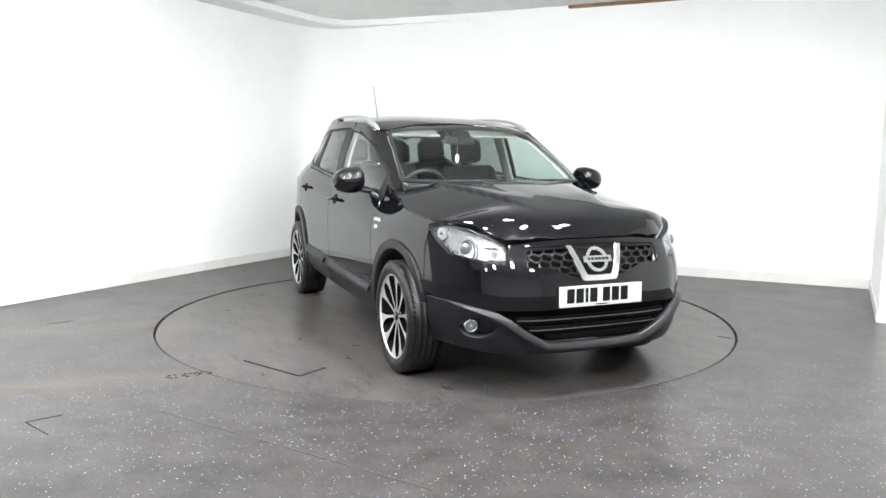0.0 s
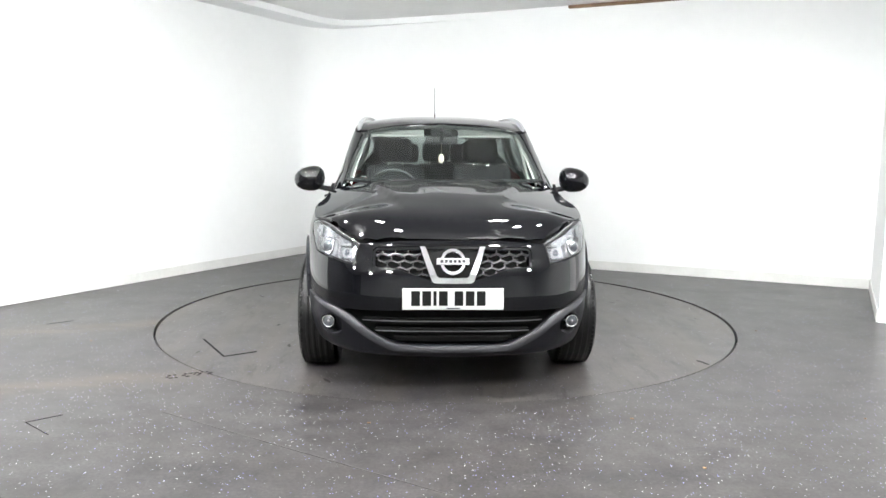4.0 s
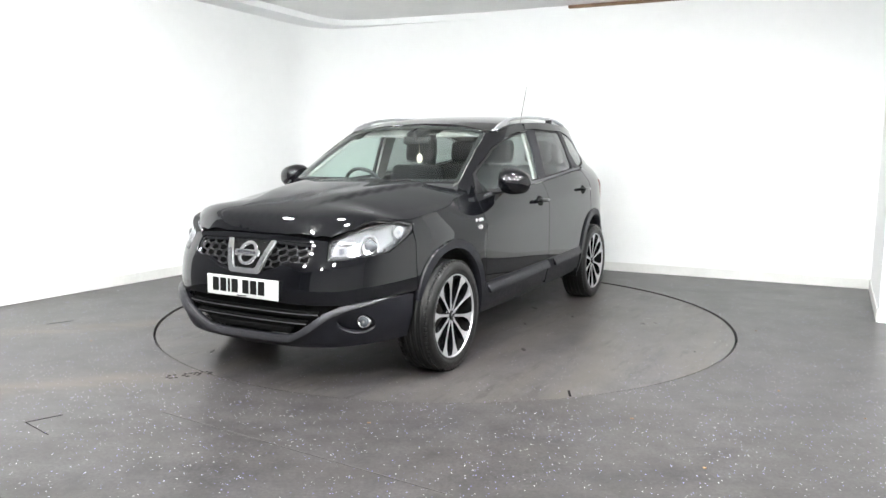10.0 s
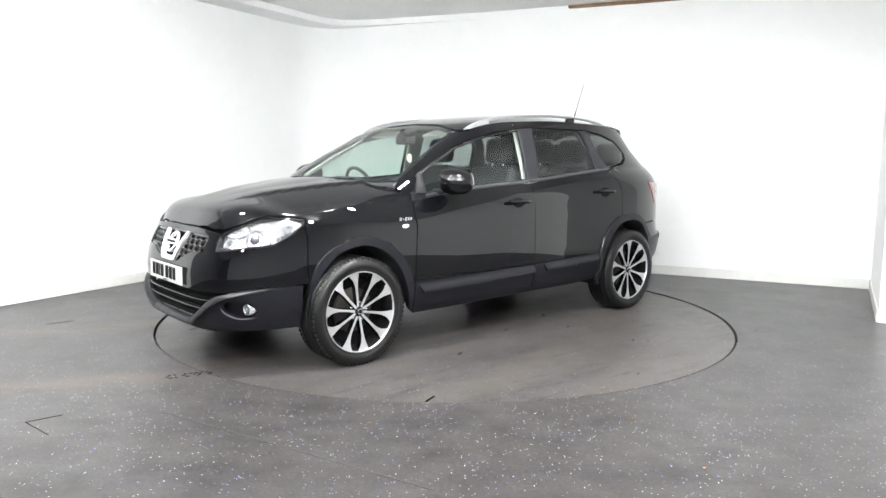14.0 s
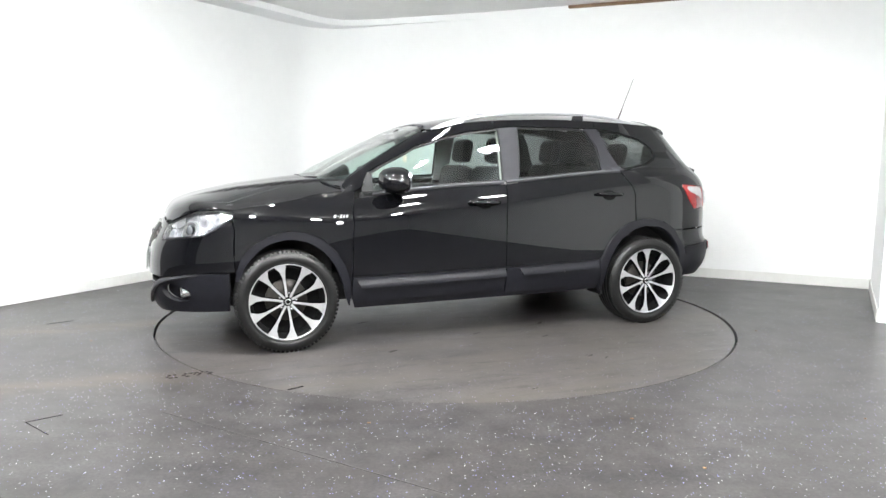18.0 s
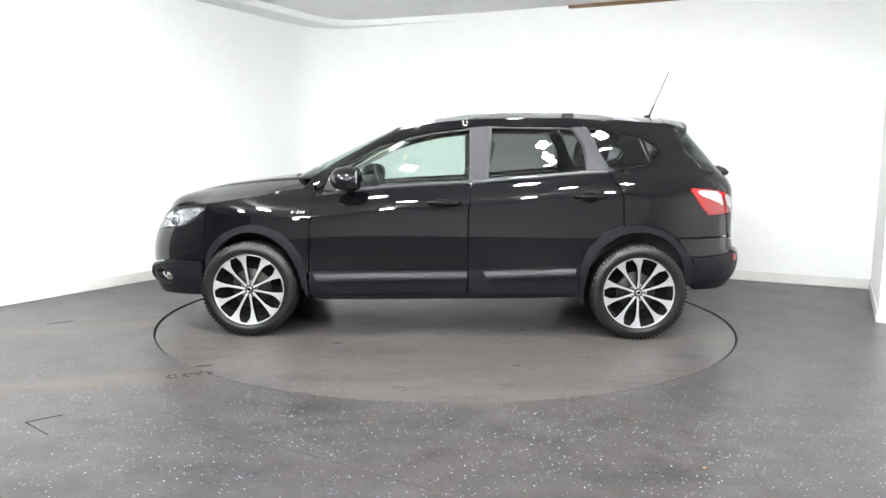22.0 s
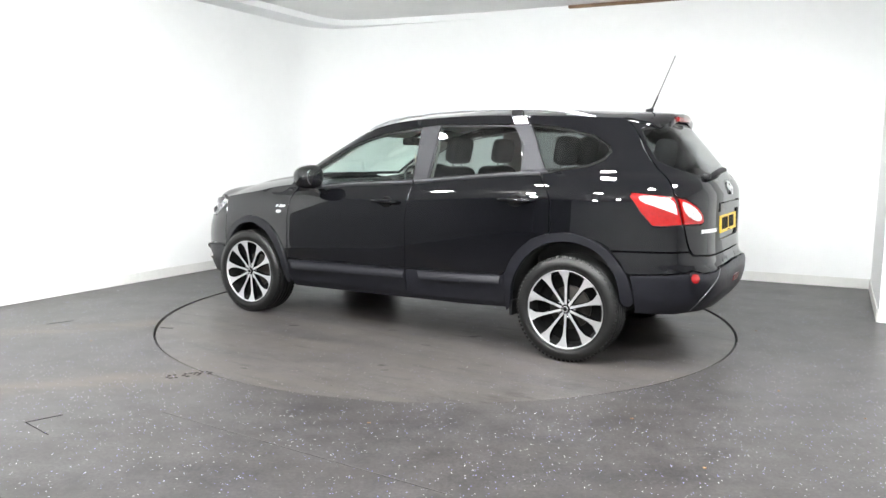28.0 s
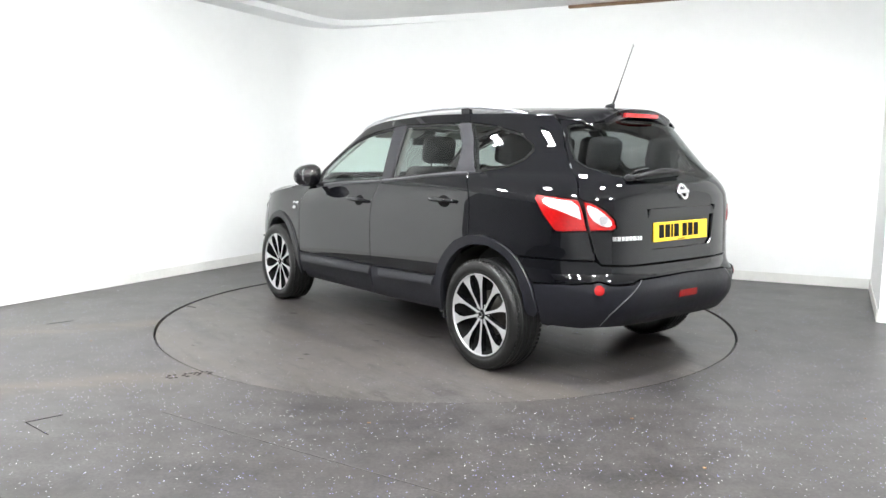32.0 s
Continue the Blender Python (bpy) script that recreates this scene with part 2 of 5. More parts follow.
def wall_strip(line, low, high, thick):
    """An upright wall of that thickness behind a line of floor points (its room side on the line's right)."""
    n = len(line)
    out = []
    for i, p in enumerate(line):
        d = (line[min(i + 1, n - 1)] - line[max(i - 1, 0)]).normalized()
        out.append(p + Vector((-d.y, d.x, 0)) * thick)
    verts = [Vector((p.x, p.y, low)) for p in line] + [Vector((p.x, p.y, high)) for p in line]
    verts += [Vector((p.x, p.y, low)) for p in out] + [Vector((p.x, p.y, high)) for p in out]
    faces = []
    for i in range(n - 1):
        j = i + 1
        faces += [(i, j, n + j, n + i), (2 * n + j, 2 * n + i, 3 * n + i, 3 * n + j), (n + i, n + j, 3 * n + j, 3 * n + i), (j, i, 2 * n + i, 2 * n + j)]
    faces += [(0, n, 3 * n, 2 * n), (n - 1, 3 * n - 1, 4 * n - 1, 2 * n - 1)]
    return verts, faces


def corner_curve(radius, count=48):
    """The rounded inner corner between the long wall and the end wall."""
    a, b = CORNER - ALONG * radius, CORNER + OVER * radius
    pts = []
    for i in range(count + 1):
        t = i / count
        pts.append(a * (1 - t) ** 2 + CORNER * 2 * t * (1 - t) + b * t ** 2)
    return pts


def build_room():
    left_end = Vector((-7.0, -7.4, 0))
    white_end = CORNER - ALONG * 5.6
    curve = corner_curve(CORNER_ROUND)
    v, f = wall_strip([white_end, curve[0]], 0, CEILING, 0.15)
    tagged(mesh_part("wall_west", v, f, WALLPAINT, smooth=False), "long white painted wall of the photo room", "wall", kind="structure")
    v, f = wall_strip(curve, 0, CEILING, 0.15)
    tagged(mesh_part("wall_corner", v, f, WALLPAINT, smooth=False), "white wall curving round the room's corner", "wall", kind="structure")
    v, f = wall_strip([curve[-1], END], 0, CEILING, 0.15)
    tagged(mesh_part("wall_north", v, f, WALLPAINT, smooth=False), "white painted end wall behind the turntable", "wall", kind="structure")
    side = Vector((math.cos(radians(-117.7)), math.sin(radians(-117.7)), 0))
    stub = END + side * 1.7
    v, f = wall_strip([END, stub], 0, CEILING, 0.15)
    tagged(mesh_part("wall_east", v, f, WALLPAINT, smooth=False), "white painted side wall near the turntable", "wall", kind="structure")
    v, f = wall_strip([stub, Vector((4.6, -.9, 0)), Vector((4.6, left_end.y, 0)), Vector((-4.8, left_end.y, 0))], 0, CEILING, 0.15)
    tagged(mesh_part("wall_south", v, f, WALLPAINT, smooth=False), "white walls closing the room behind the camera", "wall", kind="structure")
    # added dark wall in place of an opening, so the doors mirror something dark
    v, f = wall_strip([Vector((-4.8, left_end.y, 0)), left_end, white_end], 0, CEILING, 0.15)
    tagged(mesh_part("opening_standin", v, f, OPENING_DARK, smooth=False), "unseen plain dark wall standing in for a dark opening behind the camera", "wall", kind="structure")
    # floor with a round opening for the turntable
    n = 128
    ring = [(RIM * math.cos(2 * math.pi * i / n), RIM * math.sin(2 * math.pi * i / n)) for i in range(n)]
    verts = [(x, y, 0) for x, y in ring] + [(14 * math.cos(2 * math.pi * i / n), 14 * math.sin(2 * math.pi * i / n), 0) for i in range(n)]
    verts += [(x, y, -0.06) for x, y in ring]
    faces = [(i, (i + 1) % n, n + (i + 1) % n, n + i)[::-1] for i in range(n)] + [(i, (i + 1) % n, 2 * n + (i + 1) % n, 2 * n + i) for i in range(n)]
    tagged(mesh_part("floor", verts, faces, VINYL, smooth=False), "grey speckled vinyl safety floor with tyre dirt", "floor", kind="structure")
    pit = [(RIM * 1.02 * math.cos(2 * math.pi * i / n), RIM * 1.02 * math.sin(2 * math.pi * i / n), -0.06) for i in range(n)]
    tagged(mesh_part("floor_pit", pit + [(x, y, -0.1) for x, y, _ in pit], [tuple(range(n)), tuple(range(2 * n - 1, n - 1, -1))], UNDER, smooth=False), "dark pit under the turntable", "floor", kind="structure")
    # ceiling slab
    v = [(-9, -10, CEILING), (8, -10, CEILING), (8, 7, CEILING), (-9, 7, CEILING), (-9, -10, CEILING + 0.12), (8, -10, CEILING + 0.12), (8, 7, CEILING + 0.12), (-9, 7, CEILING + 0.12)]
    tagged(mesh_part("ceiling", v, [(3, 2, 1, 0), (4, 5, 6, 7), (0, 1, 5, 4), (1, 2, 6, 5), (2, 3, 7, 6), (3, 0, 4, 7)], CEILPAINT, smooth=False), "flat off-white ceiling", "ceiling", kind="structure")
    # shallow bulkhead under the ceiling along the long wall, running out on the end wall
    inner = Vector((ALONG.y, -ALONG.x, 0))
    back = Vector((OVER.y, -OVER.x, 0))
    line = [CORNER - ALONG * d + inner * .36 for d in (5.2, 3.0, 1.5, .9, .55)]
    line += [CORNER - ALONG * .36 + inner * .40, CORNER + OVER * .5 + back * .19, CORNER + OVER * .72 + back * .13, CORNER + OVER * 1.0 + back * .085, CORNER + OVER * 1.5 + back * .05, CORNER + OVER * 2.2 + back * .015]
    for _ in range(2):
        cut = [line[0]]
        for p, q in zip(line, line[1:]):
            cut += [p.lerp(q, .25), p.lerp(q, .75)]
        line = cut + [line[-1]]
    n = len(line)
    rear = [CORNER - ALONG * 5.2 - inner * .02] + [CORNER - ALONG * max(0, 5.2 - 5.2 * i / (n // 2)) + OVER * max(0, 2.2 * (i - n // 2) / (n - 1 - n // 2)) for i in range(1, n)]
    verts = [(p.x, p.y, CEILING - drop) for drop in (.072, -.01) for p in line] + [(p.x, p.y, CEILING - .072) for p in rear]
    faces = [(i, i + 1, n + i + 1, n + i) for i in range(n - 1)] + [(2 * n + i, 2 * n + i + 1, i + 1, i) for i in range(n - 1)]
    tagged(mesh_part("ceiling_bulkhead", verts, faces, WALLPAINT, smooth=False), "shallow white bulkhead rounding the ceiling corner", "bulkhead", kind="structure")
    # skirting boards
    for name, line in (("baseboard_west", [white_end, curve[0]]), ("baseboard_corner", curve), ("baseboard_north", [curve[-1], END]), ("baseboard_east", [END, stub])):
        shift = []
        for i, p in enumerate(line):
            d = (line[min(i + 1, len(line) - 1)] - line[max(i - 1, 0)]).normalized()
            shift.append(p + Vector((d.y, -d.x, 0)) * 0.014)
        v, f = wall_strip(shift, 0.002, 0.10, 0.012)
        tagged(mesh_part(name, v, f, SKIRT, smooth=False), "low white skirting board, slightly grubby", "skirting board", kind="structure")


CORNER_ROUND = 0.6
build_room()

# ---- the car: one shell, told by heights and half-widths, cut into its panels ----
from mathutils.geometry import delaunay_2d_cdt


def smooth_table(t, x):
    """A monotone cubic through the knots (place, value) of t."""
    n = len(t)
    if x <= t[0][0]:
        return t[0][1]
    if x >= t[-1][0]:
        return t[-1][1]
    i = 0
    while x > t[i + 1][0]:
        i += 1

    def slope(k):
        if k == 0 or k == n - 1:
            j = 0 if k == 0 else n - 2
            return (t[j + 1][1] - t[j][1]) / (t[j + 1][0] - t[j][0])
        d0 = (t[k][1] - t[k - 1][1]) / (t[k][0] - t[k - 1][0])
        d1 = (t[k + 1][1] - t[k][1]) / (t[k + 1][0] - t[k][0])
        return 0 if d0 * d1 <= 0 else 2 * d0 * d1 / (d0 + d1)

    (a, p), (b, q) = t[i], t[i + 1]
    h = b - a
    u = (x - a) / h
    return (2 * u ** 3 - 3 * u * u + 1) * p + (u ** 3 - 2 * u * u + u) * h * slope(i) + (3 * u * u - 2 * u ** 3) * q + (u ** 3 - u * u) * h * slope(i + 1)


def ease(u):
    u = min(1, max(0, u))
    return u * u * (3 - 2 * u)


BELT = [(-2.3, 1.195), (-1.3, 1.19), (-1.0, 1.176), (-0.18, 1.104), (0.38, 1.07), (0.62, 1.048), (0.95, 1.01), (1.3, 1.0)]
FLANK = [(0.2, 0.79), (0.3, 0.835), (0.43, 0.862), (0.6, 0.872), (0.8, 0.872), (0.95, 0.862), (1.2, 0.855)]
NOSE = [(0.18, 2.1), (0.28, 2.2), (0.42, 2.235), (0.55, 2.235), (0.66, 2.22), (0.75, 2.185), (0.84, 2.14), (1.1, 2.13)]
SCREEN = [(1.05, 1.24), (1.11, 1.14), (1.206, 0.97), (1.339, 0.70), (1.46, 0.435), (1.49, 0.37), (1.53, 0.26), (1.6, 0.05)]
TAIL = [(0.2, 2.0), (0.3, 2.10), (0.36, 2.165), (0.45, 2.22), (0.55, 2.235), (0.6, 2.225), (0.645, 2.19), (0.75, 2.18), (1.05, 2.175), (1.12, 2.15), (1.2, 2.085), (1.33, 1.985), (1.5, 1.84), (1.6, 1.76)]


def width(x, z):
    """Half the car's width at that place and height."""
    zb = smooth_table(BELT, x)
    if z <= zb:
        s = min(1, max(0, (z - zb + 0.2) / 0.2))
        y = smooth_table(FLANK, z) + 0.010 - (0.080 - 0.036 * ease((x - 1.0) / 0.5)) * s ** 2.2
        return y - 0.02 * ease((-0.9 - x) / 1.0) * s
    h = z - zb
    return 0.785 - 0.26 * h - 0.12 * h * h - ease((-0.4 - x) / 1.4) * (0.032 + 0.053 * min(1, h / 0.15))


def reach(z, front, green):
    if front:
        return (smooth_table(SCREEN, z), 5.0) if green else (smooth_table(NOSE, z), 4.3)
    return smooth_table(TAIL, z), 4.7


def side_y(x, z, green=False):
    L, n = reach(z, x > 0, green)
    return width(x, z) * max(0, 1 - min(1, abs(x) / L) ** n) ** (1 / n)


def end_x(y, z, front=True, green=False):
    L, n = reach(z, front, green)
    x = L if front else -L
    for _ in range(8):
        x = (1 if front else -1) * L * max(0, 1 - min(1, abs(y) / width(x, z)) ** n) ** (1 / n)
    return x


def skin(phi, z, green):
    """The shell's point seen from the car's middle line in direction phi (0 ahead, 90 degrees left)."""
    c, s = math.cos(phi), math.sin(phi)
    L, n = reach(z, c > 0, green)
    x = c * 0.9
    r = 1.0
    for _ in range(7):
        w = width(x, z)
        r = ((abs(c) / L) ** n + (abs(s) / w) ** n) ** (-1 / n)
        x = r * c
    return Vector((x, r * s, z))


class Shell:
    """The shell unrolled: u is metres round the car from the nose, v the height."""

    def __init__(self, green, z):
        self.green = green
        self.phis, self.us = [0.0], [0.0]
        last = skin(0, z, green)
        for i in range(1, 721):
            p = math.pi * i / 720
            q = skin(p, z, green)
            self.phis.append(p)
            self.us.append(self.us[-1] + (q - last).length)
            last = q

    def u(self, phi):
        return math.copysign(float(np.interp(abs(phi), self.phis, self.us)), phi)

    def s(self, x, z):
        return self.u(math.atan2(side_y(x, z, self.green), x)), z

    def f(self, y, z):
        return self.u(math.atan2(y, end_x(abs(y), z, True, self.green))), z

    def r(self, y, z):
        p = math.atan2(y, end_x(abs(y), z, False, self.green))
        return (self.u(p), z) if y >= 0 else (2 * self.us[-1] + self.u(p), z)

    def place(self, u, v):
        if u > self.us[-1]:
            q = skin(float(np.interp(2 * self.us[-1] - u, self.us, self.phis)), v, self.green)
            q.y = -q.y
            return q
        q = skin(float(np.interp(abs(u), self.us, self.phis)), v, self.green)
        if u < 0:
            q.y = -q.y
        return q


BODY = Shell(False, 0.6)
GREEN = Shell(True, 1.3)
BONNET_LINE = [(0.6, 1.14), (1.1, 1.130), (1.28, 1.114), (1.55, 1.075), (1.8, 1.033), (1.98, .993), (2.06, 0.960), (2.105, 0.91), (2.13, 0.85), (2.2, 0.74)]
ROOF_MID = [(-1.9, 1.562), (-1.78, 1.578), (-1.5, 1.596), (-1.0, 1.616), (-0.6, 1.62), (-0.3, 1.606), (0.0, 1.576), (0.26, 1.526), (0.45, 1.47)]
ROOF_EDGE = [(-1.9, 1.51), (-1.64, 1.528), (-1.39, 1.54), (-1.05, 1.552), (-0.64, 1.558), (-0.27, 1.546), (-0.02, 1.53), (0.18, 1.497), (0.39, 1.437), (0.5, 1.39)]


class Top:
    """A panel seen from above: u along the car, v across it."""

    def __init__(self, height):
        self.height = height

    def place(self, u, v):
        return Vector((u, v, self.height(u, v)))


def bonnet_z(x, y):
    a = abs(y)
    ridge = 0.21 + 0.29 * (2.0 - x)
    lift = 0.026 * (1 - ease((x - 1.62) / 0.42)) * (1 - .4 * ease((a - ridge) / 0.045) - .6 * min(1, (a - ridge) / .36) if a > ridge else 1 - 0.4 * ease((ridge - a) / 0.2))
    nose = ease((x - 1.72) / 0.25)
    back = (1 - nose) * 0.36 * y * y + nose * 0.98 * y ** 4
    return smooth_table(BONNET_LINE, x + back) - 0.060 * (1 - nose) * (y / 0.7) ** 2 - 0.008 + lift


def roof_z(x, y):
    zc, ze = smooth_table(ROOF_MID, x), smooth_table(ROOF_EDGE, x)
    return zc - (zc - ze) * min(1.6, abs(y) / max(0.3, side_y(x, ze, True))) ** 2.6


BONNET, ROOF = Top(bonnet_z), Top(roof_z)


def inside(p, poly):
    x, y = p
    hit = False
    for i in range(len(poly)):
        (x0, y0), (x1, y1) = poly[i - 1], poly[i]
        if (y0 > y) != (y1 > y) and x < x0 + (y - y0) * (x1 - x0) / (y1 - y0):
            hit = not hit
    return hit


def area(poly):
    return sum(poly[i - 1][0] * poly[i][1] - poly[i][0] * poly[i - 1][1] for i in range(len(poly))) / 2


def inset(poly, d):
    """The outline drawn in by d."""
    s = 1 if area(poly) > 0 else -1
    out, n = [], len(poly)
    for i in range(n):
        a, b, c = Vector(poly[i - 1]), Vector(poly[i]), Vector(poly[(i + 1) % n])
        e, g = (b - a).normalized(), (c - b).normalized()
        m = Vector((-(e.y + g.y), e.x + g.x)) * s
        if m.length < 1e-6:
            m = Vector((-e.y, e.x)) * s
        m.normalize()
        out.append(tuple(b + m * d / max(0.5, m.dot(Vector((-e.y, e.x)) * s))))
    return out


def rounded(poly, times=2):
    for _ in range(times):
        out = []
        for i in range(len(poly)):
            (ax, ay), (bx, by) = poly[i], poly[(i + 1) % len(poly)]
            out += [(0.75 * ax + 0.25 * bx, 0.75 * ay + 0.25 * by), (0.25 * ax + 0.75 * bx, 0.25 * ay + 0.75 * by)]
        poly = out
    return poly


def finer(poly, step):
    out = []
    for i in range(len(poly)):
        a, b = Vector(poly[i]), Vector(poly[(i + 1) % len(poly)])
        k = max(1, int((b - a).length / step + 0.5))
        out += [tuple(a.lerp(b, j / k)) for j in range(k)]
    return out


def sheet(name, chart, outline, mat, parent, side=1, lift=0.0, depth=0.018, step=0.04, gap=0.0034, soften=0, holes=(), label="", back=False):
    """One panel: an outline on a chart, filled with small faces that follow the shell, with folded-in edges."""
    poly = rounded(outline, soften) if soften else list(outline)
    poly = finer(inset(poly, gap) if gap else poly, step * 0.8)
    voids = [finer(h, step * 0.8) for h in holes]
    pts, edges = [], []
    for ring in [poly] + voids:
        o = len(pts)
        pts += [Vector(p) for p in ring]
        edges += [(o + i, o + (i + 1) % len(ring)) for i in range(len(ring))]
    rim = np.array([tuple(p) for p in pts])
    u0, v0 = rim.min(0)
    u1, v1 = rim.max(0)
    rows = int((v1 - v0) / (step * 0.866)) + 1
    for j in range(rows + 1):
        v = v0 + j * step * 0.866
        for i in range(int((u1 - u0) / step) + 2):
            p = (u0 + (i + 0.5 * (j % 2)) * step, v)
            if inside(p, poly) and not any(inside(p, h) for h in voids) and np.min(np.hypot(rim[:, 0] - p[0], rim[:, 1] - p[1])) > step * 0.5:
                pts.append(Vector(p))
    flat, _, tris = delaunay_2d_cdt(pts, edges, [], 0, 1e-6)[:3]
    keep = []
    for t in tris:
        c = tuple((flat[t[0]] + flat[t[1]] + flat[t[2]]) / 3)
        if inside(c, poly) and not any(inside(c, h) for h in voids):
            keep.append(tuple(t))
    verts, norms = [], []
    for p in flat:
        q = chart.place(p.x, p.y)
        e = 0.004
        a = chart.place(p.x + e, p.y) - chart.place(p.x - e, p.y)
        b = chart.place(p.x, p.y + e) - chart.place(p.x, p.y - e)
        n = a.cross(b)
        n = n.normalized() if n.length > 1e-12 else Vector((0, 0, 1))
        up = lift
        if callable(lift):
            up = lift(p.x, p.y)
            n = (a + n * (lift(p.x + e, p.y) - lift(p.x - e, p.y))).cross(b + n * (lift(p.x, p.y + e) - lift(p.x, p.y - e))).normalized()
        verts.append(q + n * up)
        norms.append(n)
    count, faces = {}, list(keep)
    for t in keep:
        for i in range(3):
            e = (t[i], t[(i + 1) % 3])
            count[tuple(sorted(e))] = None if tuple(sorted(e)) in count else e
    top = len(verts)
    if back:
        faces += [tuple(i + top for i in reversed(t)) for t in keep]
        verts += [v - n * depth for v, n in zip(verts[:top], norms[:top])]
        norms += [-n for n in norms[:top]]
    for e in [e for e in count.values() if e]:
        a, b = e
        o = len(verts)
        va, vb = verts[a], verts[b]
        na, nb = norms[a], norms[b]
        outward = (vb - va).cross(na)
        outward = outward.normalized() if outward.length > 1e-9 else na
        verts += [va, vb, vb - nb * depth, va - na * depth]
        norms += [(outward + na).normalized(), (outward + nb).normalized(), outward, outward]
        faces.append((o, o + 3, o + 2, o + 1))
    if side < 0:
        verts = [Vector((v.x, -v.y, v.z)) for v in verts]
        norms = [Vector((n.x, -n.y, n.z)) for n in norms]
        faces = [tuple(reversed(f)) for f in faces]
    return mesh_part(name, verts, faces, mat, parent, label, True, norms)


def both(name, *args, **kw):
    return [sheet(name, *args, side=s, **kw) for s in (1, -1)]


def mirrored(half):
    """A closed outline from its left half, given from the middle line to the middle line."""
    return half + [(-u, v) for u, v in reversed(half) if abs(u) > 1e-6]


def across(half):
    """The same for a panel seen from above."""
    return half + [(u, -v) for u, v in reversed(half) if abs(v) > 1e-6]


def behind(half, shell=None):
    """The same at the rear, where the middle line is half-way round the shell."""
    m = 2 * (shell or BODY).us[-1]
    return half + [(m - u, v) for u, v in reversed(half) if abs(u - m / 2) > 1e-6]
S, R = BODY.s, BODY.r


def F(y, z):
    """A place on the nose; grille and lamps sit a little above the plain table of heights."""
    return BODY.f(y, z + .013 * ease((z - .5) / .1) * (1 - ease((z - .80) / .05)))


GS, GF, GR = GREEN.s, GREEN.f, GREEN.r
LAMP = [F(.495, .79), F(.505, .822), F(.591, .866), F(.66, .905), S(1.79, .928), S(1.705, .908), S(1.712, .878), S(1.78, .825), S(1.89, .763), F(.645, .733), F(.573, .717), F(.513, .713)]
GRILLE = [F(0, .812), F(.19, .806), F(.395, .80), F(.415, .785), F(.419, .70), F(.405, .69), F(.292, .684), F(.20, .648), F(.115, .624), F(0, .622)]
MOUTH = [F(0, .49), F(.575, .488), F(.518, .45), F(.43, .372), F(.339, .321), F(.24, .30), F(0, .297)]
ARCH_F = [(.962, .429), (.999, .548), (1.056, .646), (1.152, .736), (1.267, .781), (1.363, .792), (1.46, .772), (1.576, .72), (1.655, .641), (1.70, .53)]
ARCH_FI = [(.985, .30), (1.006, .40), (1.04, .50), (1.085, .585), (1.15, .66), (1.236, .716), (1.32, .738), (1.391, .738), (1.47, .722), (1.547, .68), (1.63, .59), (1.675, .50), (1.685, .472)]
ARCH_R = [(-.955, .44), (-.965, .54), (-1.02, .65), (-1.13, .757), (-1.247, .803), (-1.386, .816), (-1.529, .786), (-1.654, .708), (-1.741, .59), (-1.775, .50)]
ARCH_RI = [(-.985, .30), (-1.0, .42), (-1.03, .53), (-1.09, .63), (-1.18, .71), (-1.27, .75), (-1.36, .763), (-1.45, .757), (-1.543, .726), (-1.62, .67), (-1.675, .59), (-1.705, .50), (-1.712, .39)]


def bonnet_edge(x):
    """Height and half-width of the crease where the bonnet meets the wing."""
    z = 1.0
    for _ in range(30):
        y = side_y(x, z)
        z = bonnet_z(x, y)
    return y, z


def disc(name, shell, uv, r, mat, parent, lift=0.0, depth=0.01, side=1, squash=1.0, label="", back=False):
    u, v = uv
    ring = [(u + r * math.cos(2 * math.pi * i / 24), v + r * squash * math.sin(2 * math.pi * i / 24)) for i in range(24)]
    return sheet(name, shell, ring, mat, parent, side=side, lift=lift, depth=depth, step=max(0.008, r / 4), gap=0, label=label, back=back)


def band(top, bottom):
    return list(top) + list(reversed(bottom))


def bar_on(name, shell, line, half, mat, parent, lift=0.0, depth=0.01, side=1, label=""):
    """A slim strip along a line on a chart."""
    up, down = [], []
    for i, p in enumerate(line):
        a, b = Vector(line[max(0, i - 1)]), Vector(line[min(len(line) - 1, i + 1)])
        d = (b - a).normalized()
        n = Vector((-d.y, d.x)) * half
        up.append((p[0] + n.x, p[1] + n.y))
        down.append((p[0] - n.x, p[1] - n.y))
    return sheet(name, shell, band(up, down), mat, parent, side=side, lift=lift, depth=depth, step=max(0.012, half * 2), gap=0, label=label, back=True)


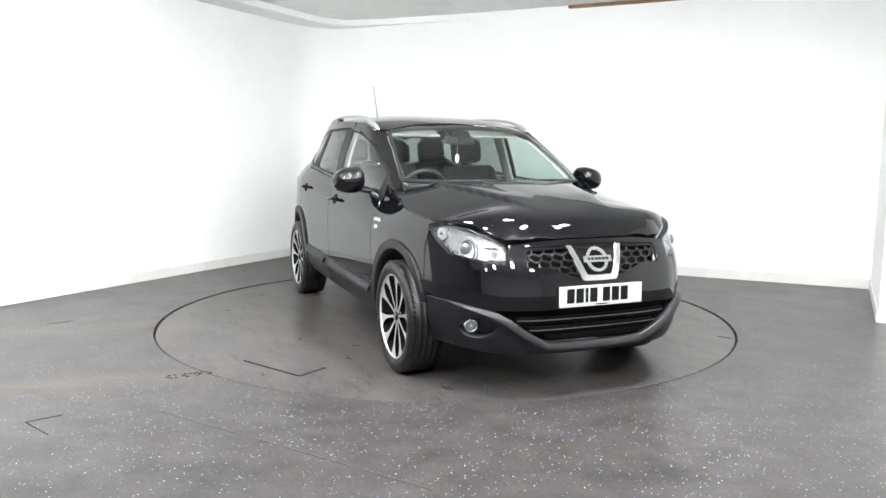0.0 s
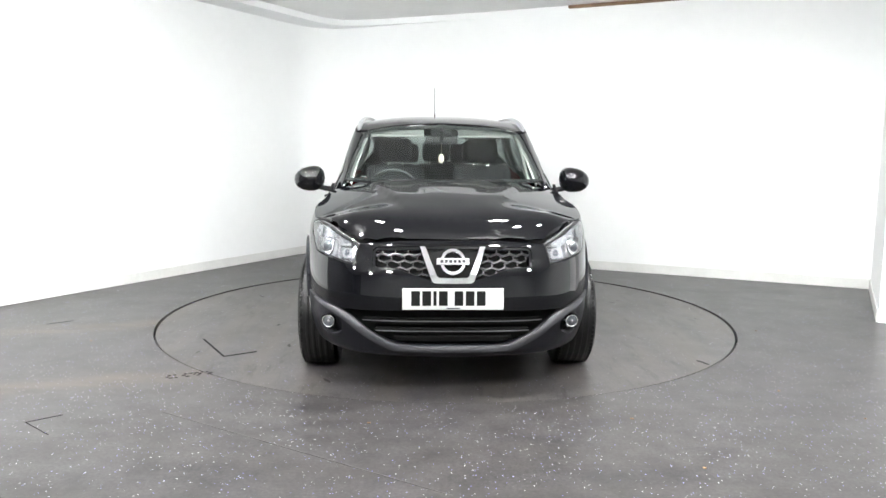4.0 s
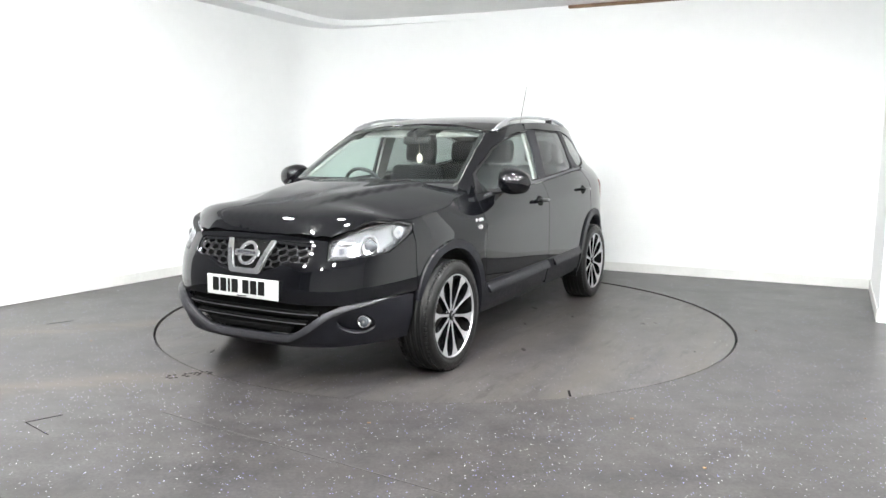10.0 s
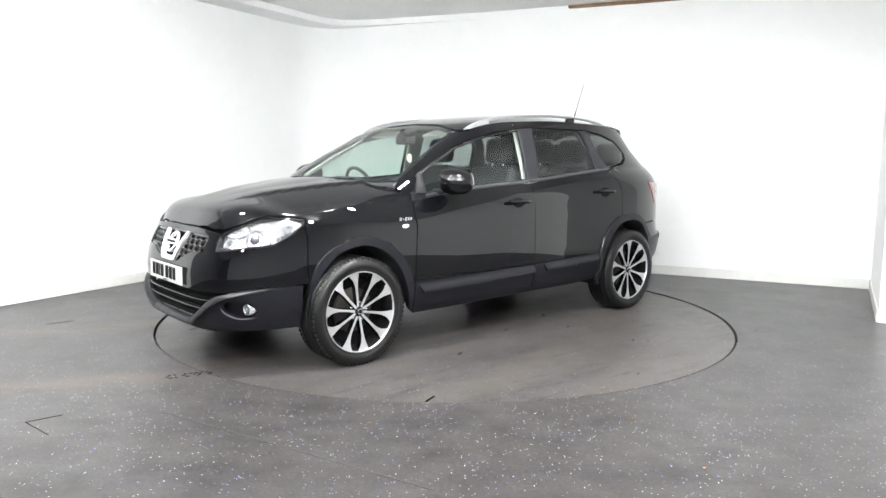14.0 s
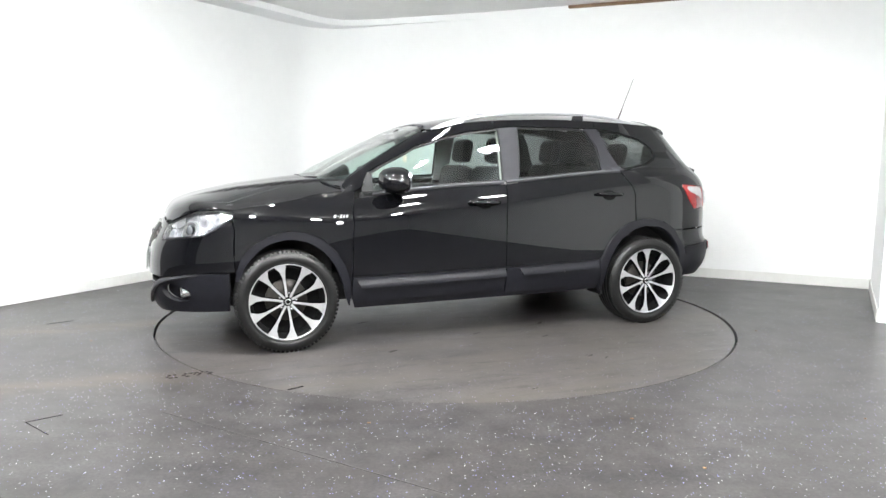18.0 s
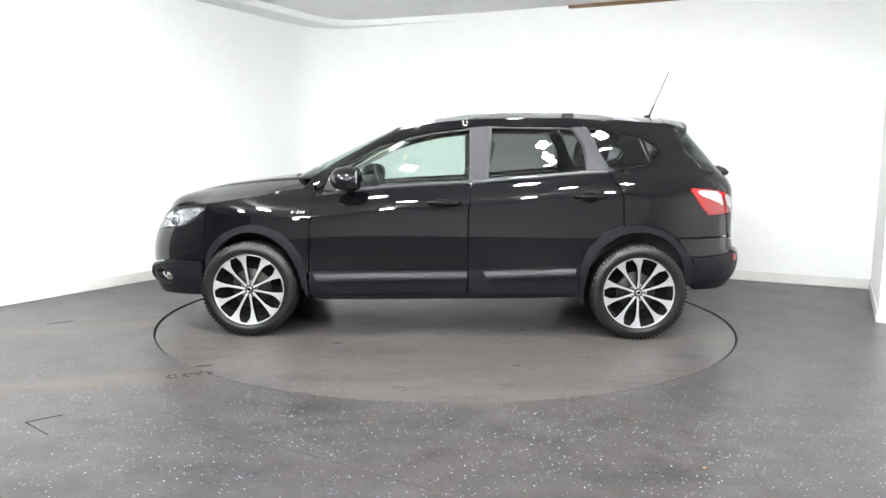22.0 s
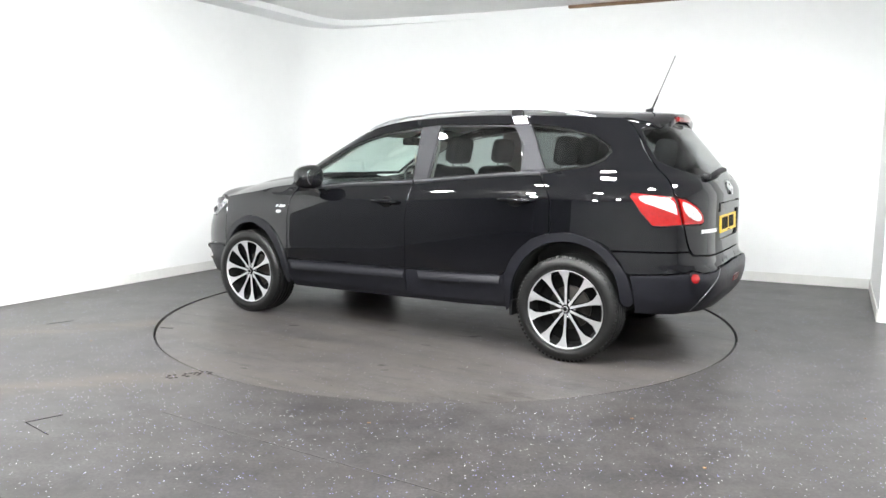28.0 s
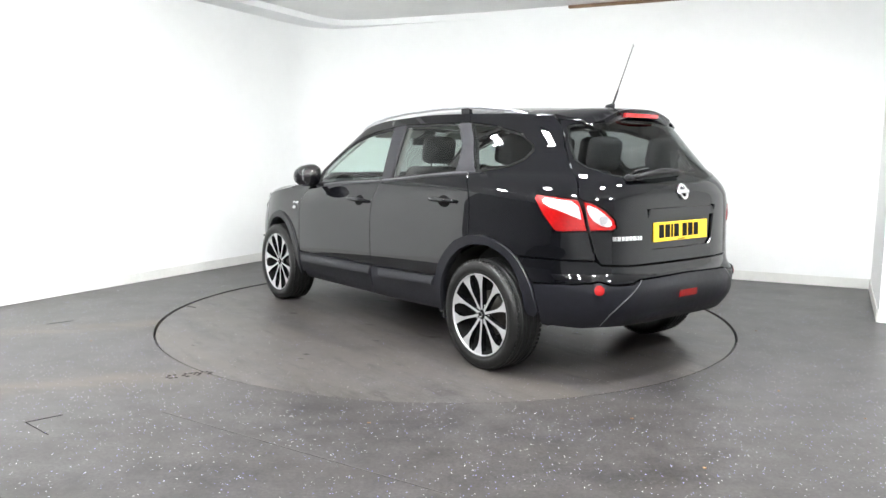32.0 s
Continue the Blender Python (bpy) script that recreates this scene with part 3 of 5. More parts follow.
def front_end(car):
    bumper = [F(0, .850), F(.226, .850), F(.40, .836), F(.487, .820)] + [LAMP[0]] + [LAMP[-1], LAMP[-2], LAMP[-3], LAMP[-4], LAMP[-5], S(1.715, .86), S(1.702, .80), S(1.702, .53), S(1.95, .522), F(.66, .505), F(.585, .489), F(0, .492)]
    sheet("front_bumper", BODY, mirrored(bumper), PAINT, car, holes=[mirrored(GRILLE)], step=0.035, label="gloss black painted front bumper")
    clad = [F(0, .295), F(.24, .298), F(.339, .318), F(.43, .369), F(.518, .447), F(.59, .486), F(.66, .502), S(1.95, .519), S(1.74, .522), S(1.735, .40), S(1.735, .27), F(.62, .262), F(.52, .256), F(.295, .245), F(0, .235)]
    fu, fv = F(.645, .393)
    pocket = [(fu + .105 * math.cos(a), fv + .056 * math.sin(a) - .08 * .105 * math.cos(a)) for a in [2 * math.pi * i / 28 for i in range(28)]]
    pocket_r = [(-u, v) for u, v in pocket]
    lower = sheet("lower_bumper", BODY, mirrored(clad), CLAD, car, holes=[pocket, pocket_r], lift=0.006, depth=0.04, step=0.03, label="matt dark grey lower bumper cladding")
    top = [F(0, .299), F(.2, .301), F(.297, .31), F(.382, .356), F(.45, .40), F(.518, .452), F(.56, .474), F(.601, .488), F(.66, .502), S(1.95, .517)]
    low = [F(0, .275), F(.2, .277), F(.297, .284), F(.381, .325), F(.45, .365), F(.519, .415), F(.56, .443), F(.602, .462), F(.659, .478), S(1.93, .50)]
    us = [p[0] for p in top]
    sheet("bumper_lip", BODY, mirrored(band(top, low)), LIPGREY, lower, step=0.014, gap=0, depth=0.02,
          lift=lambda u, v: 0.008 + 0.022 * ease((float(np.interp(abs(u), us, [p[1] for p in top])) - v) / 0.026), label="raised grey lip round the lower intake")
    sheet("air_intake", BODY, mirrored(MOUTH), DEEP, car, lift=-0.06, gap=-0.02, depth=0.01, label="black lower air intake")
    for z, y in ((.433, .475), (.376, .405), (.33, .31)):
        slat = sheet("slat", BODY, mirrored([F(0, z + .014), F(y, z + .016), F(y - .02, z - .01), F(0, z - .012)]), DEEP, car, lift=-0.02, depth=0.03, step=0.03, gap=0, back=True)
        if z > .35:
            sheet("edge_strip", BODY, mirrored([F(0, z + .004), F(y, z + .006), F(y, z + .001), F(0, z - .001)]), BELTMETAL, slat, lift=-0.016, depth=0.004, step=0.03, gap=0, label="thin bright strip on the slat")
    for s in (1, -1):
        sheet("fog_pocket", BODY, pocket, CLAD, lower, side=s, lift=-0.05, depth=0.01, gap=-0.012, step=0.02)
        m = pose(end_x(.655, .396) - .034, s * .660, .396, 0, 0, s * 10)
        v, f = lathe([(.0001, .0), (.026, .0), (.029, .010), (.033, .013), (.036, .008), (.036, -.05)], 32, "x")
        lamp = mesh_part("fog_lamp", moved(v, m), f, CHROME, lower, "round chrome-ringed fog lamp")
        v, f = lathe([(.0001, .012), (.015, .011), (.026, .007), (.031, .003)], 24, "x")
        mesh_part("lens", moved(v, m), f, LENSGREY, lamp)
        v, f = lathe([(.0001, .016), (.008, .014), (.010, .004)], 12, "x")
        mesh_part("bulb", moved(v, m), f, LAMPWHITE, lamp)
    # grille
    sheet("grille_backing", BODY, mirrored(GRILLE), DEEP, car, lift=-0.07, gap=-0.015, depth=0.01)
    rim_o, rim_i = mirrored(GRILLE), inset(mirrored(GRILLE), 0.014)
    sheet("grille_surround", BODY, rim_o, PAINT, car, holes=[rim_i], lift=-0.006, depth=0.05, gap=0.0, step=0.025, label="gloss black grille surround")
    for s in (1, -1):
        # honeycomb: waved bars joined by short webs
        for k in range(5):
            z = .668 + .034 * k
            y0 = .100 + .065 * (z - .62) / .17 + .006
            limit = .412 if k else .34
            line, webs = [], []
            for j in range(12):
                y = y0 + .034 * j
                if y > limit:
                    break
                up = (j + k) % 2
                line.append(F(y, z + (.006 if up else -.006)))
                if up and k < 4 and y > y0 + .01:
                    webs.append((y, z))
            bar_on("grille_bar", BODY, line, .0028, GRILLEBAR, car, lift=-0.012, depth=0.016, side=s)
            for y, w in webs:
                bar_on("grille_web", BODY, [F(y, w + .006), F(y, w + .028)], .0026, GRILLEBAR, car, lift=-0.013, depth=0.014, side=s)
    # V-shaped chrome trim with the round badge
    vee = [F(.170, .80), F(.143, .80), F(.083, .658), F(.072, .650), F(0, .648)]
    sheet("chrome_vee", BODY, mirrored(list(reversed(vee)) + [F(.108, .632), F(.094, .622), F(0, .620)]), CHROME, car,
          lift=0.012, depth=0.03, step=0.015, gap=0, label="chrome V-shaped grille trim")
    sheet("badge_panel", BODY, mirrored([F(0, .80), F(.141, .80), F(.082, .662), F(.07, .652), F(0, .651)]), DEEP, car, lift=-0.02, depth=0.02, gap=0.001)
    bu, bv = F(0, .727)
    ring = [(.066 * math.cos(2 * math.pi * i / 40), bv + .062 * math.sin(2 * math.pi * i / 40)) for i in range(40)]
    badge = sheet("badge", BODY, ring, CHROME, car, holes=[[(x * .78, bv + (y - bv) * .78) for x, y in ring]], lift=0.012, depth=0.02, gap=0, step=0.012, label="round chrome badge with a cross bar")
    sheet("badge_bar", BODY, [(-.086, bv - .015), (.086, bv - .015), (.086, bv + .015), (-.086, bv + .015)], CHROME, badge, lift=0.018, depth=0.018, gap=0, step=0.02)
    for i in range(6):
        sheet("badge_mark", BODY, [(-.066 + .023 * i, bv - .007), (-.050 + .023 * i, bv - .007), (-.050 + .023 * i, bv + .007), (-.066 + .023 * i, bv + .007)], PILLAR, badge, lift=0.0195, depth=0.002, gap=0, step=0.02)
    for s in (1, -1):
        headlamp(car, s)
    number_plate(car, True)


def headlamp(car, s):
    lamp = sheet("headlamp", BODY, LAMP, LAMPSHELL, car, side=s, lift=-0.035, gap=0.0, depth=0.02, step=0.02, label="clear headlamp with projector lens")
    sheet("lamp_rim", BODY, LAMP, BLACK, lamp, side=s, holes=[inset(LAMP, .009)], lift=-0.003, depth=0.03, gap=0.001, step=0.02)
    u, v = F(.672, .785)
    for r, lift, mat, name in ((.062, -.018, LAMPWHITE, "bowl"), (.050, -.014, PILLAR, "ring"), (.044, -.010, CHROME, "ring")):
        disc(name, BODY, (u, v), r, mat, lamp, lift=lift, depth=0.016, side=s)
    p = BODY.place(u, v)
    vs, fs = lathe([(0.0001, .016), (.012, .0145), (.022, .010), (.030, .003), (.034, -.006)], 24, "x")
    n = Vector((p.x * .55, p.y, 0)).normalized()
    m = Matrix.Translation(p - n * .002) @ n.to_track_quat("X", "Z").to_matrix().to_4x4()
    vs = [(q.x, s * q.y, q.z) for q in moved(vs, m)]
    mesh_part("projector_lens", vs, fs, LENSGREY, lamp, "grey glass projector lens")
    # inner reflector cups and ribs
    cu, cv = F(.56, .765)
    sheet("reflector_cup", BODY, [(cu - .032, cv - .028), (cu + .036, cv - .026), (cu + .036, cv + .03), (cu - .028, cv + .028)], LAMPWHITE, lamp, side=s, lift=-0.022, depth=0.012, gap=0, step=0.02, soften=1)
    disc("bulb_cap", BODY, (cu + .005, cv + .004), .017, LENSGREY, lamp, lift=-0.016, depth=0.012, side=s)
    sheet("bezel", BODY, [F(.515, .728), F(.60, .735), F(.60, .743), F(.515, .74)], PILLAR, lamp, side=s, lift=-0.02, depth=0.012, gap=0, step=0.02)
    sheet("bezel", BODY, [F(.535, .80), F(.60, .80), F(.64, .83), F(.63, .876), F(.585, .850), F(.54, .83)], LAMPSHELL, lamp, side=s, lift=-0.013, depth=0.004, gap=0, step=0.02)
    tu, tv = S(1.80, .868)
    disc("turn_signal", BODY, (tu, tv), .034, LAMPWHITE, lamp, lift=-0.018, depth=0.012, side=s)
    disc("bulb", BODY, (tu, tv), .010, LENSGREY, lamp, lift=-0.010, depth=0.012, side=s)
    for i in range(5):
        bar_on("reflector_rib", BODY, [S(1.76 + .012 * i, .835 - .01 * i), S(1.745 + .012 * i, .862 - .012 * i)], .003, LENSGREY, lamp, lift=-0.015, depth=0.01, side=s)
    for i in range(6):
        u, v = S(1.795 + .022 * i, .836 - .0115 * i)
        sheet("facet", BODY, [(u - .007, v - .006), (u + .006, v - .008), (u + .007, v + .005), (u - .006, v + .008)], PILLAR if i % 2 else LENSGREY, lamp, side=s, lift=-0.012, depth=0.006, gap=0, step=0.02)
    sheet("lamp_cover", BODY, LAMP, LAMPGLASS, lamp, side=s, lift=0.0, depth=0.004, gap=0.004, step=0.03, label="clear plastic lamp cover").visible_shadow = False


def number_plate(car, front):
    """A plate with its characters as plain bars."""
    if front:
        c, n = Vector((end_x(0, .558) + .012, 0, .558)), Vector((1, 0, .02)).normalized()
    else:
        c, n = Vector((-2.168, 0.0, .864)), Vector((-1, 0, .05)).normalized()
    m = Matrix.Translation(c) @ n.to_track_quat("X", "Z").to_matrix().to_4x4()
    plate = box("number_plate", (.008, .52, .111), m, PLATEWHITE if front else PLATEYELLOW, car, .003, "white front number plate" if front else "yellow rear number plate")
    x = -.215
    for w, gap in ((.045, .012), (.045, .012), (.016, .012), (.045, .035), (.045, .012), (.045, .012), (.045, 0)):
        box("plate_bar", (.003, w, .076), m @ Matrix.Translation((.0045, x + w / 2, .004)), INK, plate, .0)
        x += w + gap
    box("plate_bar", (.003, .07, .006), m @ Matrix.Translation((.0045, 0, -.047)), INK, plate, .0)


def bonnet_and_wings(car):
    half = [(2.129, 0), (2.126, .226), (2.106, .40), (2.076, .487), (2.036, .545), (1.998, .588), (1.90, .655), (1.805, .695)]
    edge = [(x, bonnet_edge(x)) for x in (1.70, 1.6, 1.5, 1.4, 1.3, 1.2, 1.1, 1.0)]
    half += [(x, e[0] - .004) for x, e in edge] + [(.985, .66), (1.05, .6), (1.16, .3), (1.19, 0)]
    sheet("bonnet", BONNET, across(half), PAINT, car, step=0.035, depth=0.025, label="gloss black bonnet with two raised creases")
    wing = [S(1.79, .93)] + [S(x, e[1]) for x, e in edge] + [S(.935, 1.105), S(.92, 1.0), S(.941, .842), S(.952, .585), S(.953, .435)] + [S(*p) for p in ARCH_F] + [S(1.70, .80), S(1.712, .86), S(1.705, .908)]
    both("front_wing", BODY, wing, PAINT, car, step=0.035, label="gloss black front wing")
    # plenum under the screen with the wipers
    sheet("scuttle", Top(lambda x, y: bonnet_z(min(x, 1.2), y) - .018 - .02 * ease((1.1 - x) / .2)), across([(1.22, 0), (1.2, .3), (1.10, .58), (.98, .68), (.92, .66), (1.02, .55), (1.12, .3), (1.14, 0)]), BLACK, car, step=0.04, label="black plastic scuttle panel")
    for y0, y1, x0, x1 in ((-.46, .10, 1.09, 1.16), (.12, .60, 1.15, .99)):
        path = [(x0 + (x1 - x0) * t + .035 * math.sin(math.pi * t), y0 + (y1 - y0) * t, 1.112 + .012 * math.sin(math.pi * t)) for t in (0, .25, .5, .75, 1)]
        v, f = tube(path, [.011, .009, .008, .007, .006], 8)
        wiper = mesh_part("wiper", v, f, BLACK, car, "black windscreen wiper")
        v, f = tube([(p[0] - .012, p[1], p[2] + .004) for p in path], [.005] * 5, 6)
        mesh_part("wiper_blade", v, f, BLACK, wiper)
    both("side_repeater", BODY, [(S(1.037, .84)[0] + .026 * math.cos(2 * math.pi * i / 20), .84 + .013 * math.sin(2 * math.pi * i / 20)) for i in range(20)], TAILCLEAR, car, lift=0.008, depth=0.01, step=0.01, gap=0, label="white oval side repeater lamp")
    for i, (w, h) in enumerate(((.017, .018), (.008, .006), (.014, .022), (.014, .018), (.014, .018))):
        u, v = S(1.066 - .020 * i, .883)
        both("script_mark", BODY, [(u - w / 2, v - h / 2), (u + w / 2, v - h / 2), (u + w / 2, v + h / 2), (u - w / 2, v + h / 2)], CHROME, car, lift=0.004, depth=0.004, step=0.02, gap=0)


def arch_trims(car):
    for outer, inner in ((ARCH_F, ARCH_FI), (ARCH_R, ARCH_RI)):
        o = [S(outer[0][0], .27)] + [S(*p) for p in outer] + [S(outer[-1][0] + (.004 if outer is ARCH_F else -.012), .47 if outer is ARCH_F else .38)]
        i = [S(*p) for p in inner]
        both("wheel_arch_trim", BODY, band(o, i), CLAD, car, lift=0.014, depth=0.05, step=0.022, gap=0, soften=1, label="matt dark grey wheel arch trim")
    # dark liners inside the arches
    for x in (1.3825, -1.3825):
        for s in (1, -1):
            verts, faces = [], []
            n = 20
            for k in range(n + 1):
                a = math.pi * (.04 + .92 * k / n)
                for y in (.40, .845):
                    px = x + .41 * math.cos(a)
                    verts.append((px, s * min(y, side_y(px, .5) - .045), .34 + .41 * math.sin(a)))
            faces = [(2 * k, 2 * k + 1, 2 * k + 3, 2 * k + 2) for k in range(n)]
            o = len(verts)
            verts += [(x, s * .40, .34)]
            faces += [(2 * k, 2 * k + 2, o) for k in range(n)]
            mesh_part("arch_liner", verts, faces, UNDER, car)


def doors(car):
    belt = lambda x: smooth_table(BELT, x)
    front = [S(.918, 1.0), S(.939, .842), S(.950, .585), S(.952, .475), S(-.172, .49), S(-.170, .70), S(-.170, .873), S(-.183, 1.01), S(-.19, 1.088)] + [S(x, belt(x) - .014) for x in (-.05, .15, .35, .5, .65, .8, .9)]
    rear = [S(-.19, 1.088), S(-.183, 1.01), S(-.170, .873), S(-.170, .70), S(-.172, .49), S(-.94, .512)] + [S(*p) for p in ARCH_R[1:5]] + [S(-1.258, .808), S(-1.255, .983), S(-1.233, 1.06), S(-1.18, 1.128), S(-1.16, 1.168)] + [S(x, belt(x) - .014) for x in (-1.0, -.8, -.6, -.4)]
    for s in (1, -1):
        for outline, name, hx, hz, trim_x in ((front, "front_door", 0.0, .957, (.95, -.166)), (rear, "rear_door", -1.017, 1.004, (-.174, -.952))):
            door = sheet(name, BODY, outline, PAINT, car, side=s, step=0.04, label="gloss black " + name.replace("_", " "))
            handle(door, hx, hz, s)
            a, b = trim_x
            za, zb = .472 + (0.0 if a > 0 else .018), .49 if a > 0 else .512
            trim = sheet("door_cladding", BODY, [S(a, za), S(b, zb), S(b, .32), S(a, .30)], CLAD, door, side=s, lift=0.004, step=0.05, depth=0.03, label="matt dark grey lower door cladding")
            x0, x1 = (.925, -.166) if a > 0 else (-.275, -.93)
            z0, z1 = (.455, .484) if a > 0 else (.485, .512)
            sheet("moulding", BODY, [S(x0, z0), S(x1, z1), S(x1, z1 - .058), S(x0 - .03, z0 - .058)], CLAD, trim, side=s, step=0.012, depth=0.02, gap=0,
                  lift=lambda u, v, z0=z0, z1=z1, u0=S(x0, .47)[0], u1=S(x1, .47)[0]: .006 + .022 * ease((z0 + (z1 - z0) * (u - u0) / (u1 - u0) - v) / .058), label="raised grey side moulding")
    both("sill", BODY, [S(.95, .315), S(-.95, .325), S(-.95, .285), S(-.60, .27), S(.60, .25), S(.93, .245)], CLAD, car, lift=-0.012, depth=0.06, step=0.06, label="dark grey sill panel")


def handle(door, x, z, s):
    u, v = S(x, z)
    # flat dark disc painting the shade of the hollow behind the handle
    bowl = disc("handle_bowl_shade", BODY, (u, v - .004), .060, DEEP, door, lift=0.0015, depth=0.002, side=s, squash=.62)
    pts = []
    for t in (-1, -.7, -.3, .1, .5, .85, 1):
        q = BODY.place(S(x + .115 * t, z)[0], v + .003 * t)
        pts.append((q.x, s * (q.y + (.012 if abs(t) == 1 else .034)), q.z + .004))
    vs, fs = tube(pts, [.009, .016, .0175, .0175, .0165, .015, .009], 10, .9)
    mesh_part("handle", vs, fs, PAINT, door, "body-coloured pull handle")


def quarter_and_tail(car):
    window = [S(-1.207, 1.182), S(-1.452, 1.224), S(-1.541, 1.266), S(-1.572, 1.317), S(-1.549, 1.357), S(-1.442, 1.424), S(-1.235, 1.473), S(-1.02, 1.497)]
    lamp_o = [S(-1.747, 1.074), S(-1.742, 1.05), S(-1.80, .97), S(-1.879, .878), S(-1.923, .875), R(.668, .884), R(.676, .955), R(.688, 1.05), S(-1.872, 1.064)]
    quarter = [S(-1.605, 1.532), R(.508, 1.47), R(.528, 1.41), R(.588, 1.268), R(.642, 1.16), R(.684, 1.072), R(.688, 1.052)] + [lamp_o[-1]] + lamp_o[:5] + [R(.668, .884), R(.663, .866), R(.648, .777), R(.635, .735), S(-2.07, .722), S(-1.65, .72)] + [S(*p) for p in reversed(ARCH_R[4:7])] + [S(-1.262, .806), S(-1.258, .983), S(-1.236, 1.06), S(-1.184, 1.128), S(-1.165, 1.178)] + window + [S(-1.0, 1.502), S(-1.0, 1.549), S(-1.05, 1.551), S(-1.39, 1.54)]
    both("rear_quarter", BODY, quarter, PAINT, car, step=0.033, label="gloss black rear quarter panel")
    for s in (1, -1):
        q = sheet("quarter_window", BODY, window, PRIVACY, car, side=s, lift=-0.004, depth=0.004, step=0.05, gap=0.003, label="dark privacy glass quarter window")
        sheet("window_seal", BODY, window, DEEP, q, side=s, holes=[inset(window, .012)], lift=-0.002, depth=0.01, gap=0.001, step=0.03)
        lamp = sheet("tail_lamp", BODY, lamp_o, RED, car, side=s, lift=0.004, depth=0.03, step=0.022, gap=0.003, label="red and clear rear lamp cluster")
        sheet("clear_lens", BODY, [S(-1.785, 1.054), S(-1.87, 1.052), R(.694, 1.042), R(.684, .942), S(-2.0, .948), S(-1.90, .990), S(-1.81, 1.018)], TAILCLEAR, lamp, side=s, lift=0.007, depth=0.004, step=0.02, gap=0, soften=1)
        for i in range(4):
            bar_on("lens_rib", BODY, [S(-1.835 - .018 * i, .965 - .022 * i), S(-1.93, .968 - .022 * i), R(.685, .957 - .022 * i)], .0015, RED, lamp, lift=0.0065, depth=0.004, side=s)
        inner = [R(.676, 1.045), R(.642, 1.032), R(.594, .995), R(.548, .942), R(.54, .9), R(.562, .887), R(.658, .884), R(.666, .955)]
        il = sheet("tailgate_lamp", BODY, inner, RED, car, side=s, lift=0.004, depth=0.03, step=0.02, gap=0.003, label="red-edged clear lamp on the tailgate")
        sheet("clear_lens", BODY, [R(.668, 1.026), R(.64, 1.014), R(.60, .98), R(.567, .94), R(.562, .912), R(.60, .905), R(.655, .95)], TAILCLEAR, il, side=s, lift=0.008, depth=0.005, step=0.016, gap=0, soften=1)
        u, v = R(.603, .945)
        disc("bulb_bowl", BODY, (u, v), .024, LAMPSHELL, il, lift=0.0095, depth=0.003, side=s)
    # tailgate
    glass_r = [R(0, 1.503), R(.3, 1.498), R(.478, 1.476), R(.498, 1.462), R(.533, 1.37), R(.575, 1.268), R(.56, 1.222), R(.476, 1.180), R(.35, 1.155), R(.2, 1.132), R(.08, 1.13), R(0, 1.136)]
    gate = [R(0, 1.53), R(.3, 1.525), R(.503, 1.50), R(.5265, 1.41), R(.5865, 1.268), R(.6405, 1.16), R(.682, 1.072), R(.676, 1.048)] + [R(.642, 1.035), R(.594, .998), R(.545, .942), R(.537, .897), R(.562, .884), R(.658, .881)] + [R(.658, .866), R(.643, .777), R(.63, .733), R(.61, .70), R(.47, .692), R(0, .69)]
    recess = [R(0, 1.012), R(.28, 1.01), R(.335, 1.004), R(.318, .94), R(.308, .80), R(.275, .77), R(0, .766)]
    tg = sheet("tailgate", BODY, behind(gate), PAINT, car, holes=[behind(glass_r), behind(recess)], step=0.033, label="gloss black tailgate")
    sheet("plate_recess", BODY, behind(recess), PAINT, tg, lift=-0.014, depth=0.004, gap=-0.008, step=0.03)
    sheet("handle_lip", BODY, behind([R(0, 1.0), R(.30, .998), R(.322, .95), R(0, .955)]), PAINT, tg, step=0.02, depth=0.03, gap=0, lift=lambda u, v: .001 + .006 * ease((1.0 - v) / .05))
    sheet("rear_window", BODY, behind(glass_r), PRIVACY, tg, lift=-0.003, depth=0.004, gap=0.002, step=0.05, label="dark tinted rear window")
    sheet("window_seal", BODY, behind(glass_r), BLACK, tg, holes=[inset(behind(glass_r), .012)], lift=-0.006, depth=0.008, gap=0.0, step=0.03)
    u, v = R(0, 1.088)
    ring = [(u + .042 * math.cos(2 * math.pi * i / 32), v + .042 * math.sin(2 * math.pi * i / 32)) for i in range(32)]
    badge = sheet("badge", BODY, ring, CHROME, tg, holes=[[(u + (a - u) * .74, v + (b - v) * .74) for a, b in ring]], lift=0.012, depth=0.02, gap=0, step=0.01, label="round chrome badge with a cross bar")
    sheet("badge_bar", BODY, [(u - .05, v - .009), (u + .05, v - .009), (u + .05, v + .009), (u - .05, v + .009)], CHROME, badge, lift=0.014, depth=0.014, gap=0, step=0.02)
    x = .56
    for w in (.026, .025, .022, .025, .026, .025, .010, .014, .022):
        a, b = R(x, .842)[0], R(x - w + .005, .842)[0]
        sheet("script_mark", BODY, [(a, .830), (b, .830), (b, .853), (a, .853)], CHROME, tg, lift=0.004, depth=0.004, gap=0, step=0.02)
        x -= w
    # wiper
    path = [(end_x(.40 - .46 * t, 1.165 + .03 * math.sin(2.2 * t), False) - .03 - .02 * math.sin(math.pi * t), .40 - .46 * t, 1.175 + .035 * math.sin(2.4 * t)) for t in (0, .2, .5, .8, 1)]
    v, f = tube(path, [.016, .02, .022, .018, .008], 10, .8)
    w = mesh_part("rear_wiper", v, f, BLACK, tg, "black rear wiper arm")
    v, f = tube([(p[0] + .018, p[1], p[2] - .01) for p in path], [.006] * 5, 6)
    mesh_part("wiper_blade", v, f, BLACK, w)
